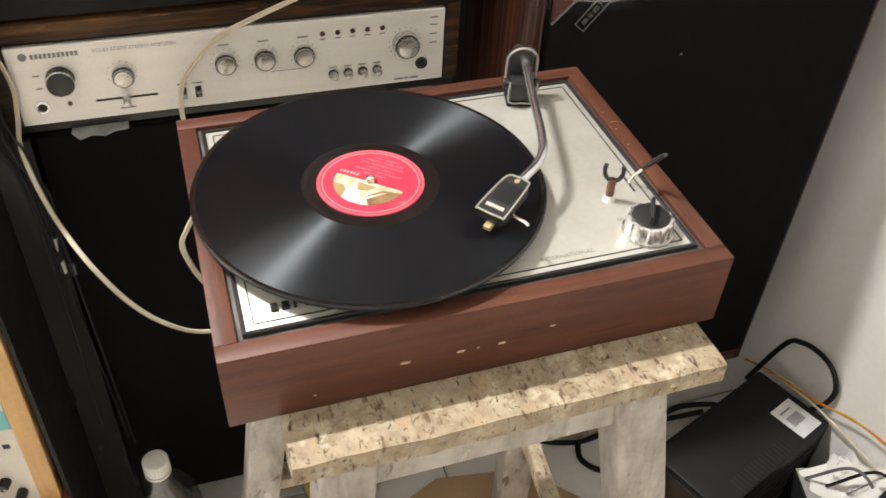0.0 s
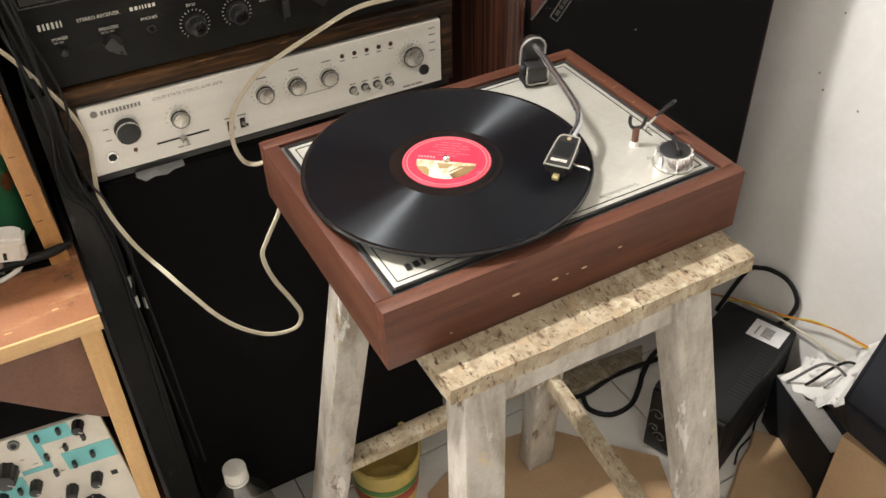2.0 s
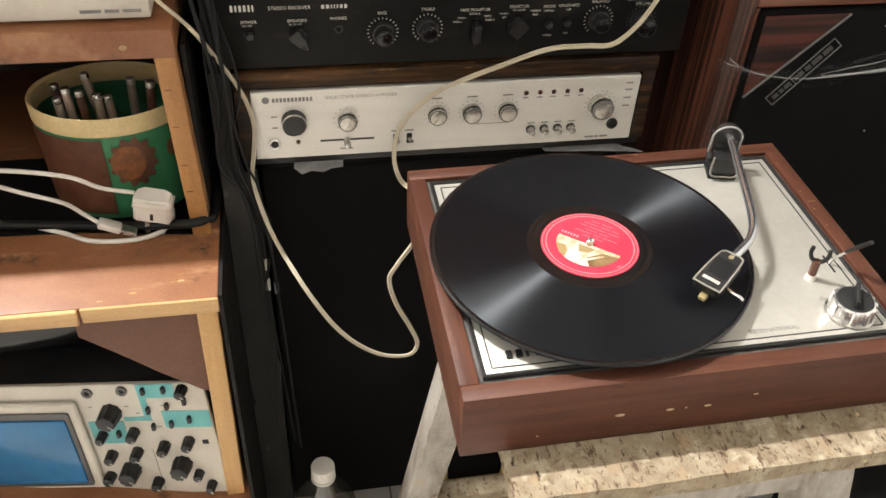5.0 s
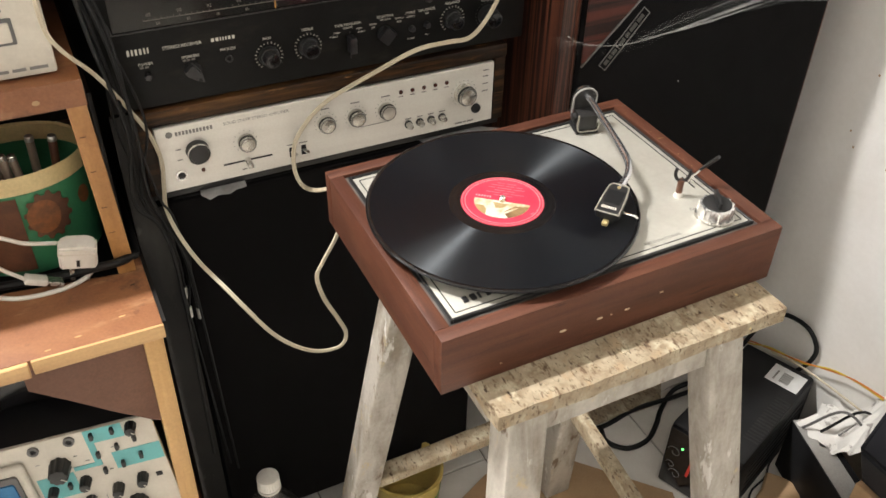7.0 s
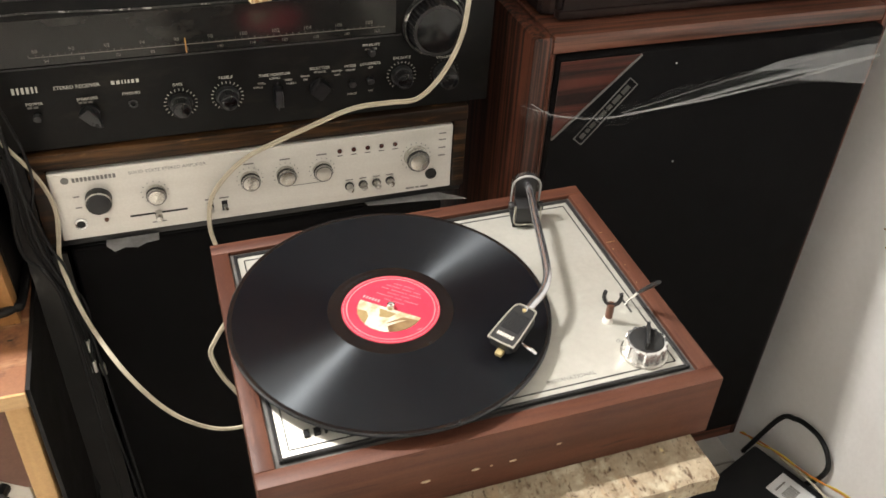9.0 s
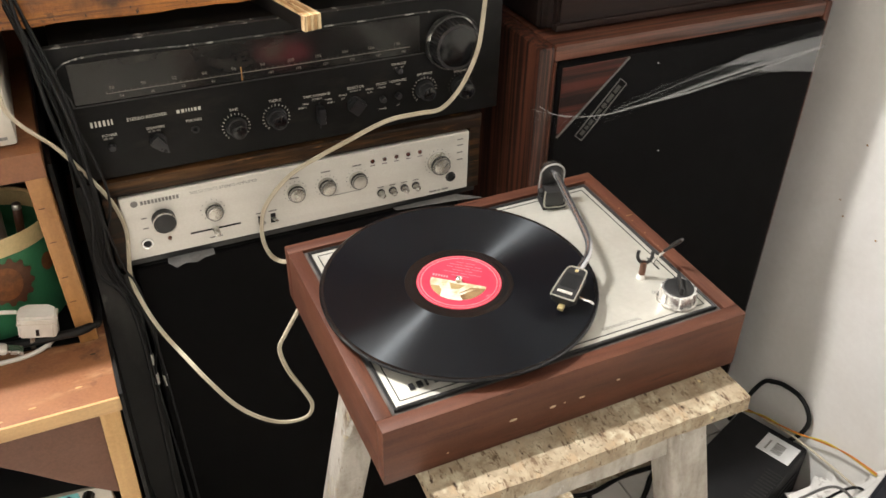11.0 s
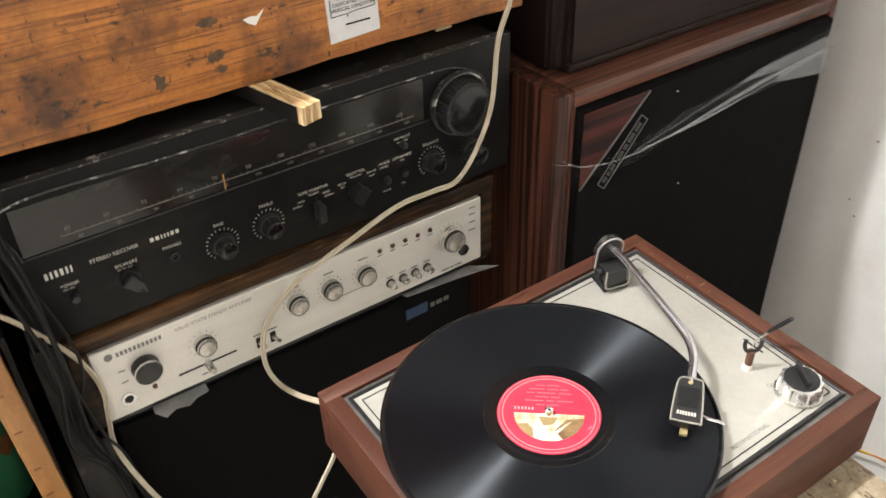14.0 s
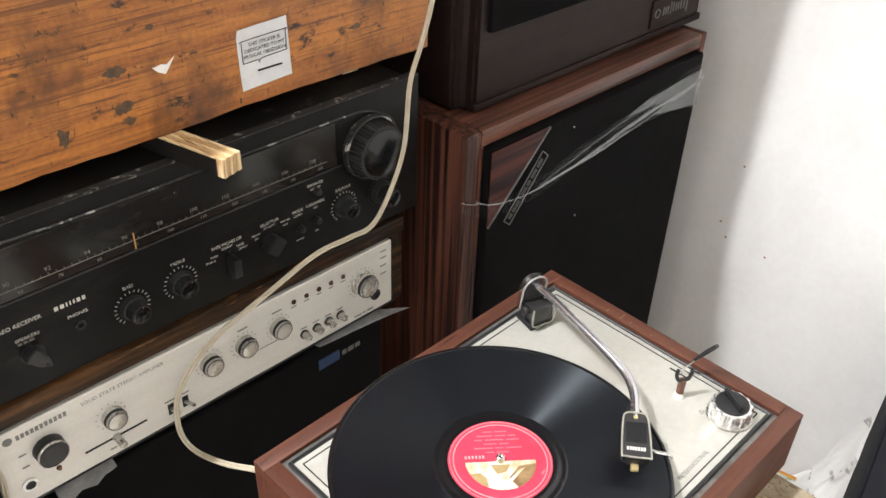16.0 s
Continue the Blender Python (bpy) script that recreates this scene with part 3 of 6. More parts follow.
    u = [(-0.0062, 0.0145), (-0.0066, 0.009), (-0.0045, 0.0035), (0, 0.0012), (0.0045, 0.0035), (0.0066, 0.009), (0.0062, 0.0145)]
    c, s = math.cos(radians(32)), math.sin(radians(32))
    part("fork", tube([(0.1195 + a * c, -0.0500 - a * s, 0.8150 + b) for a, b in u], 0.0017, 8, 5), BLACK, fk)
    # control knob
    at = Matrix.Translation((0.1305, -0.0905, 0.7985))
    kn = part("control_knob", cyl(0.0172, 0.0140, at, 96, 0.0166, 0.001, None, 12, 0.0012), BRIGHT, rp, "fluted chrome knob with black grip top")
    part("knob_base", cyl(0.0185, 0.002, at, 48, None, 0.0006), STEEL, kn)
    part("knob_top", cyl(0.0138, 0.0022, at @ Matrix.Translation((0, 0, 0.0132)), 48, 0.0134, 0.0006), RUBBER, kn)
    part("knob_grip", box(-0.0014, 0.0014, -0.0120, 0.0125, 0.0150, 0.0225, 0.0007, 2, None, at @ pose(0, 0, 0, 0, 0, -30)), RUBBER, kn)
    # tonearm
    hx, hy = 0.106, 0.096
    hm = Matrix.Translation((hx, hy, 0.7985)) @ pose(0, 0, 0, 0, 0, -14)
    arm = part("arm_base", box(-0.0125, 0.0125, -0.012, 0.012, 0, 0.005, 0.001, 2, None, hm), UPSM, rp, "dark pivot base with bright edges")
    part("pivot_block", box(-0.0100, 0.0100, -0.0125, 0.006, 0.005, 0.022, 0.0012, 2, None, hm), BLACK, arm)
    part("pivot_back", box(-0.0098, 0.0098, 0.0045, 0.0095, 0.005, 0.034, 0.001, 2, None, hm), BLACK, arm)
    part("pivot_edge", tube([hm @ Vector(q) for q in ((-0.0115, -0.0130, 0.024), (-0.0112, -0.0132, 0.006), (0.0, -0.0134, 0.0045), (0.0112, -0.0132, 0.006), (0.0115, -0.0130, 0.024))], 0.0009, 8, 5), SHELLRIM, arm, "bright metal front edge")
    for sx in (-1, 1):
        part("trunnion", cyl(0.0042, 0.0045, hm @ Matrix.Translation((sx * 0.0112, -0.002, 0.017)) @ pose(0, 0, 0, 0, 90 * sx, 0), 20, None, 0.0008), BLACK, arm)
    arch = [(0.0132, -0.020), (0.0132, 0.0)] + [(0.0132 * math.cos(q), 0.0132 * math.sin(q)) for q in [math.pi * k / 14 for k in range(1, 14)]] + [(-0.0132, 0.0), (-0.0132, -0.020)]
    arch += [(x * 0.86, y * 0.86) for x, y in reversed(arch)]
    part("pivot_hood", prism(arch, 0.0062, hm @ Matrix.Translation((0, 0.010, 0.0350)) @ pose(0, 0, 0, 97, 0, 0)), CLEAR, arm, "clear grey plastic hood")
    part("hood_edge", tube([hm @ Matrix.Translation((0, 0.010, 0.0350)) @ pose(0, 0, 0, 97, 0, 0) @ Vector((x * 0.97, y * 0.97, 0.0064)) for x, y in arch[:17]], 0.0010, 8, 3), PLATE, arm)
    part("counterweight", cyl(0.0104, 0.0052, hm @ Matrix.Translation((0, 0.010, 0.0355)) @ pose(0, 0, 0, 83, 0, 0), 36, None, 0.0015), BLACK, arm)
    ta = part("tonearm", tube([(hx + 0.001, hy + 0.004, 0.8365), (0.1015, 0.078, 0.8385), (0.0935, 0.050, 0.8385), (0.0855, 0.018, 0.8375), (0.0795, -0.006, 0.836), (0.0735, -0.0235, 0.8345), (0.0635, -0.0375, 0.833), (0.050, -0.0485, 0.8325), (0.0405, -0.0555, 0.832)], 0.0034, 14, 8), ARMTUBE, rp, "bent polished metal arm tube")
    d = Vector((-0.031, -0.024, 0)).normalized()
    yaw = math.degrees(math.atan2(d.y, d.x))
    sm = Matrix.Translation((0.0445, -0.0525, 0.8335)) @ pose(0, 0, 0, 0, 9, yaw)
    hs = part("headshell", prism([(0, -0.0065), (0.006, -0.0098), (0.0365, -0.0112), (0.0395, -0.009), (0.0395, 0.009), (0.0365, 0.0112), (0.006, 0.0098), (0, 0.0065)], 0.0085, sm @ Matrix.Translation((0, 0, -0.0065)), 0.0008), BLACK, rp, "black pickup shell with gold-grey rim")
    rim = [(0.0005, -0.0060), (0.0062, -0.0093), (0.0365, -0.0107), (0.039, -0.0085), (0.039, 0.0085), (0.0365, 0.0107), (0.0062, 0.0093), (0.0005, 0.0060)]
    part("shell_rim", tube([sm @ Vector((x, y, 0.0022)) for x, y in rim + rim[:1]], 0.00075, 6, 4), SHELLRIM, hs, "worn metal rim")
    ridges = bmesh.new()
    for k in range(12):
        box(0.009 + k * 0.0015, 0.0098 + k * 0.0015, -0.0075, 0.0075, 0.0015, 0.0025, 0, 1, ridges)
    bmesh.ops.transform(ridges, matrix=sm, verts=ridges.verts)
    part("shell_ridges", ridges, UPSM, hs)
    tag = bmesh.new()
    for k in range(7):
        box(0.0305, 0.0335, -0.0070 + k * 0.0020, -0.0056 + k * 0.0020, 0.0019, 0.0024, 0, 1, tag)
    bmesh.ops.transform(tag, matrix=sm, verts=tag.verts)
    part("shell_badge", tag, WHITEP, hs)
    part("shell_screw", cyl(0.0016, 0.0008, sm @ Matrix.Translation((0.0045, 0, 0.002)), 12), BRASS, hs)
    part("finger_lift", tube([sm @ Vector(q) for q in ((0.029, 0.010, -0.002), (0.031, 0.016, -0.001), (0.0325, 0.0225, 0.0005), (0.033, 0.0265, -0.001))], 0.0014, 8), CHROME, hs, "thin bright finger lift")
    part("stylus", box(0.0375, 0.0435, -0.0028, 0.0028, -0.0112, -0.0072, 0.0006, 1, None, sm), BRASS, hs, "pale brass stylus holder")
    part("cartridge", box(0.022, 0.0375, -0.006, 0.006, -0.0125, -0.006, 0.001, 1, None, sm), BLACK, hs)
    rp.matrix_world = SLOPE @ Matrix.Translation((0, 0, 0.733))
    return rp


record_player()


def record_disc():
    rc = thing("record", (-0.049, -0.0015, 0.809), "black shellac record with a red paper label", "record")

    def own(name, bm, material, label=""):
        ob = new(name, mesh_of(name, bm, material))
        ob.parent = rc
        return tagged(ob, label) if label else ob

    R = 0.127
    own("disc", lathe([(0.0036, 0.0), (R - 0.002, 0.0004), (R, 0.0012), (R, 0.0026), (R - 0.0014, 0.0036), (R - 0.0055, 0.0032), (0.0500, 0.0032), (0.0500, 0.0030), (0.0036, 0.0030)], 160), VINYL)
    own("lead_out", lathe([(0.0036, 0.0029), (0.0400, 0.0032), (0.0420, 0.0034), (0.0440, 0.0032), (0.0470, 0.00315), (0.0485, 0.0034), (0.0500, 0.00325), (0.0502, 0.0029)], 120), GLOSS, "smooth shiny run-out band")
    own("edge_bead", lathe([(R - 0.0046, 0.0031), (R - 0.0030, 0.0037), (R - 0.0012, 0.0038), (R + 0.0001, 0.0028), (R - 0.0006, 0.0024)], 160), GLOSS, "shiny raised edge")
    own("label", lathe([(0.0036, 0.0033), (0.0036, 0.0038), (0.0388, 0.0038), (0.0390, 0.0033)], 96), LABEL, "red paper label with cream picture half")
    ring = lathe([(0.0345, 0.0038), (0.0345, 0.00395), (0.0352, 0.00395), (0.0352, 0.0038)], 96)
    own("label_line", ring, LABEL_RIM)
    own("label_line", lathe([(0.0374, 0.0038), (0.0374, 0.00395), (0.0378, 0.00395), (0.0378, 0.0038)], 96), LABEL_RIM)
    turn = -40
    seg = [(0.0262 * math.cos(a), 0.0262 * math.sin(a)) for a in [math.pi + math.pi * k / 24 for k in range(25)]]

    def picture(name, outline, z, depth, material, label=""):
        return own(name, prism(outline, depth, Matrix.Translation((0, 0, z)) @ pose(0, 0, 0, 0, 0, turn)), material, label)

    picture("label_picture", [(x, y - 0.001) for x, y in seg], 0.0038, 0.0002, LABEL_PIC, "cream and sepia half-round picture area")
    picture("label_shade", [(0.0262 * math.cos(a), 0.0262 * math.sin(a) - 0.001) for a in [radians(292 + 3.2 * k) for k in range(20)]] + [(0.013, -0.006), (0.004, -0.017)], 0.00402, 0.00010, LABEL_SEPIA, "sepia shade in the picture")
    picture("label_shade", [(0.0262 * math.cos(a), 0.0262 * math.sin(a) - 0.001) for a in [radians(205 + 4.4 * k) for k in range(10)]] + [(-0.012, -0.016), (-0.016, -0.011)], 0.00402, 0.00010, LABEL_GOLD)
    picture("label_shade", [(-0.008, -0.004), (0.007, -0.0045), (0.003, -0.011), (-0.004, -0.013)], 0.00402, 0.00010, LABEL_GOLD)
    picture("label_shade", [(0.014, -0.009), (0.017, -0.008), (0.006, -0.020), (0.003, -0.0195)], 0.00413, 0.00008, LABEL_PIC)
    bm = bmesh.new()
    for k, (y, ws) in enumerate(((0.0275, (0.007, 0.009)), (0.0235, (0.012, 0.008, 0.006)), (0.0195, (0.006, 0.014, 0.010)), (0.0155, (0.010, 0.007)), (0.0115, (0.014, 0.006, 0.012)), (0.0075, (0.006, 0.009)))):
        x = -sum(ws) / 2 - 0.002
        for w in ws:
            box(x, x + w, y, y + 0.0011, 0.0038, 0.00392, 0, 1, bm)
            x += w + 0.002
    bmesh.ops.transform(bm, matrix=pose(0, 0, 0, 0, 0, turn), verts=bm.verts)
    own("label_print", bm, LABEL_FAINT)
    mark = bmesh.new()
    for k in range(6):
        box(-0.0260 + 0.0026 * k, -0.0246 + 0.0026 * k, 0.0024, 0.0052, 0.0038, 0.00394, 0, 1, mark)
    bmesh.ops.transform(mark, matrix=pose(0, 0, 0, 0, 0, turn), verts=mark.verts)
    own("label_mark", mark, LABEL_RIM)
    rc.matrix_world = SLOPE @ Matrix.Translation((-0.049, -0.0015, 0.809))
    return rc


record_disc()


# ---- the equipment stack ----
def black_cabinet():
    cb = thing("loudspeaker_cabinet", (-0.1, 0.45, 0), "tall gloss black floor cabinet under the amplifier", "speaker")
    body = part("body", box(-0.315, 0.098, 0.302, 0.66, 0.075, 0.6995, 0.012, 3), FACE, cb)
    part("front_grille", box(-0.312, 0.095, 0.2965, 0.303, 0.085, 0.697, 0.002, 1), CLOTHB, cb, "flat black front cover")
    for x in (-0.27, 0.055):
        for y in (0.35, 0.62):
            part("foot", box(x - 0.02, x + 0.02, y - 0.02, y + 0.02, 0, 0.0755, 0.003), RUBBER, cb)
    bd = part("badge", box(0.006, 0.034, 0.2954, 0.2965, 0.666, 0.680, 0.0004, 1), BLUELAB, cb, "small blue badge")
    part("badge_print", bars(bmesh.new(), 0.038, 0.2964, 0.669, (0.006, 0.008, 0.007), 0.006, 0.002), DIMINK, bd)
    return cb


black_cabinet()
single("torn_paper", rumple(prism([(0.005, 0.016), (0.03, 0.013), (0.07, 0.009), (0.095, 0.006), (0.119, 0.001), (0.109, 0.010), (0.098, 0.016), (0.085, 0.03), (0.0, 0.03)], 0.0006, Matrix.Translation((0, 0.2755, 0.7026))), 0.0008, 40, 3), TORN,
       "torn white paper strip sticking out under the amplifier", "paper")
single("torn_paper", rumple(prism([(-0.276, 0.002), (-0.268, -0.007), (-0.258, -0.003), (-0.246, -0.006), (-0.236, 0.000), (-0.224, 0.001), (-0.222, 0.03), (-0.272, 0.03)], 0.0006, Matrix.Translation((0, 0.287, 0.7012)) @ pose(0, 0, 0, 14, 0, 0)), 0.002, 40, 3), TORN,
       "torn scrap of pale paper under the amplifier", "paper")


def turned_knob(parent, name, x, y, z, r, depth, material, cap, skirt=0.0, label="", pointer=0.0, flutes=24):
    """A knob whose axis points out of the panel into the room."""
    m = pose(x, y, z, 90, 0, 0)
    k = part(name, cyl(r, depth, m, 96, r * 0.95, r * 0.08, None, flutes, r * 0.05), material, parent, label)
    if skirt:
        part("knob_skirt", cyl(skirt, depth * 0.35, m, 48, skirt * 0.92, 0.0006), material, k)
    if material is STEEL:
        part("knob_ring", cyl(r * 1.005, 0.0026, m @ Matrix.Translation((0, 0, depth - 0.0050)), 48), INK, k)
    if cap:
        part("knob_groove", cyl(r * 0.90, 0.0003, m @ Matrix.Translation((0, 0, depth - 0.0001)), 40), GREYM if cap is KNOBCAP else BLACK, k)
        part("knob_cap", cyl(r * 0.80, 0.0008, m @ Matrix.Translation((0, 0, depth - 0.0001)), 40, None, 0.0004), cap, k)
    if pointer:
        part("knob_line", box(-0.0005, 0.0005, r * 0.3, r * 0.88, depth, depth + 0.0007, 0, 1, None, m @ pose(0, 0, 0, 0, 0, -pointer)), DIMINK, k)
    return k


def amplifier():
    am = thing("amplifier", (-0.107, 0.45, 0.70), "silver-faced stereo amplifier in a dark walnut case", "amplifier")
    part("case_top", rumple(box(-0.331, 0.117, 0.284, 0.60, 0.802, 0.8205, 0.0025), 0.0004, 30, 2), WALNUT, am, "scratched walnut case top")
    part("case_bottom", box(-0.331, 0.117, 0.296, 0.60, 0.7035, 0.716, 0.002), BLACK, am)
    part("case_side", box(-0.331, -0.3155, 0.286, 0.60, 0.716, 0.802, 0.002), WALNUT, am)
    part("case_side", box(0.1015, 0.117, 0.286, 0.60, 0.716, 0.802, 0.002), WALNUT, am)
    part("chassis", box(-0.3155, 0.1015, 0.292, 0.59, 0.716, 0.802), BLACK, am)
    for x in (-0.29, 0.08):
        part("foot", cyl(0.012, 0.0045, Matrix.Translation((x, 0.33, 0.6995)), 20), RUBBER, am)
    F = 0.2845
    fp = part("front_panel", box(-0.3150, 0.1000, F, 0.292, 0.7185, 0.7985, 0.0010, 1), PANEL, am, "brushed silver front panel with small printing")
    # maker's mark and name as plain bars
    part("maker_mark", cyl(0.0038, 0.0003, front(-0.300, F, 0.7895), 20), GREYINK, fp)
    part("maker_name", bars(bmesh.new(), -0.2935, F, 0.7868, (0.0026,) * 11, 0.0046, 0.0012), GREYINK, fp)
    lettering("printed_word", "SOLID STATE STEREO AMPLIFIER", 0.0052, front(-0.203, F, 0.7895), GREYINK, fp)
    kn = turned_knob(am, "power_knob", -0.273, F, 0.7645, 0.0128, 0.0110, BLACK, BLACK, 0.0, "black power knob", 0.0, 0)
    part("knob_band", lathe([(0.0122, 0.0092), (0.0128, 0.0094), (0.0126, 0.0108), (0.0119, 0.0112)], 48, front(-0.273, F, 0.7645)), STEEL, kn, "thin silver band")
    part("power_pointer", box(-0.0012, 0.0012, -0.0148, -0.011, 0.001, 0.006, 0.0004, 1, None, front(-0.273, F, 0.7645)), FORKB, kn)
    for z in (0.7690, 0.7560):
        part("printed_bar", bars(bmesh.new(), -0.296, F, z, (0.006,), 0.0014, 0.001), GREYINK, fp)
    turned_knob(am, "speaker_knob", -0.218, F, 0.7625, 0.0100, 0.0100, STEEL, KNOBCAP, 0.0, "ribbed silver knob")
    part("dial_marks", ticks(-0.219, F, 0.763, 0.0125, 0.0137, -135, 135, 11, 0.0009), GREYINK, fp)
    part("slider_slot", box(-0.247, -0.190, F - 0.0003, F, 0.7368, 0.7390), INK, fp)
    sl = part("slider_knob", cyl(0.0036, 0.014, front(-0.219, F, 0.7378), 20, 0.0034, 0.0006), STEEL, am, "small silver slider knob")
    part("printed_bar", bars(bmesh.new(), -0.2265, F, 0.7262, (0.006, 0.007), 0.0014, 0.0012), GREYINK, fp)
    for x in (-0.1665, -0.1520):
        sw = part("toggle_slot", box(x - 0.0030, x + 0.0030, F - 0.0003, F, 0.729, 0.7415), INK, fp)
        part("toggle_lever", tube([(x, F + 0.001, 0.7345), (x + 0.0005, F - 0.008, 0.7375), (x + 0.001, F - 0.014, 0.7395)], 0.0019, 10, 4), STEEL, am, "steel toggle lever")
        part("printed_bar", bars(bmesh.new(), x - 0.005, F, 0.7445, (0.010,), 0.0014, 0.001), GREYINK, fp)
    for x in (-0.1232, -0.0856, -0.0468):
        turned_knob(am, "tone_knob", x, F, 0.7642, 0.0102, 0.0105, STEEL, KNOBCAP, 0.0, "ribbed silver tone knob")
        part("dial_marks", ticks(x, F, 0.7642, 0.0128, 0.0140, -140, 140, 13, 0.0008), GREYINK, fp)
        part("printed_bar", bars(bmesh.new(), x - 0.0055, F, 0.7815, (0.011,), 0.0015, 0.001), GREYINK, fp)
    part("printed_line", bars(bmesh.new(), -0.080, F, 0.7480, (0.036,), 0.0006, 0.001), GREYINK, fp)
    for k in range(5):
        x = -0.027 + k * 0.01525
        part("indicator_lens", lathe([(0.0026, 0), (0.0026, 0.0010), (0.0016, 0.0022), (0.0, 0.0026)], 16, front(x, F, 0.7835)), REDDOT, am, "small dark red indicator")
        part("printed_bar", bars(bmesh.new(), x - 0.003, F, 0.7770, (0.006,), 0.0012, 0.001), GREYINK, fp)
    for k in range(4):
        x = -0.0175 + k * 0.0153
        b = part("push_button", cyl(0.0039, 0.0095, front(x, F, 0.7378), 20, 0.0037, 0.0008), STEEL, am, "round silver push button")
        part("button_collar", cyl(0.0050, 0.0016, front(x, F, 0.7378), 24), BLACK, b)
        part("printed_bar", bars(bmesh.new(), x - 0.004, F, 0.7450, (0.008,), 0.0012, 0.001), GREYINK, fp)
    turned_knob(am, "volume_knob", 0.0580, F, 0.7645, 0.0126, 0.0140, STEEL, KNOBCAP, 0.0138, "large ribbed silver volume knob")
    part("dial_marks", ticks(0.0580, F, 0.7645, 0.0160, 0.0174, -140, 140, 15, 0.0008), GREYINK, fp)
    for z in (0.789, 0.781, 0.771, 0.761):
        part("printed_bar", bars(bmesh.new(), 0.084, F, z, (0.008,), 0.0014, 0.001), GREYINK, fp)
    for x, z in ((-0.2945, 0.7375), (0.076, 0.7395)):
        j = part("jack_socket", lathe([(0.0066, 0), (0.0064, 0.0018), (0.0043, 0.0022), (0.0041, 0.0004)], 24, front(x, F, z)), BRIGHT if x < 0 else BLACK, am, "ringed headphone socket")
        part("jack_hole", cyl(0.0042, 0.0012, front(x, F, z), 20), INK, j)
    part("panel_screw", cyl(0.0024, 0.0022, front(-0.2700, F, 0.7382), 12, 0.0018), FORKB, am)
    part("printed_bar", bars(bmesh.new(), 0.047, F, 0.7225, (0.010, 0.004, 0.009), 0.0022, 0.0015), GREYINK, fp)
    return am


amplifier()


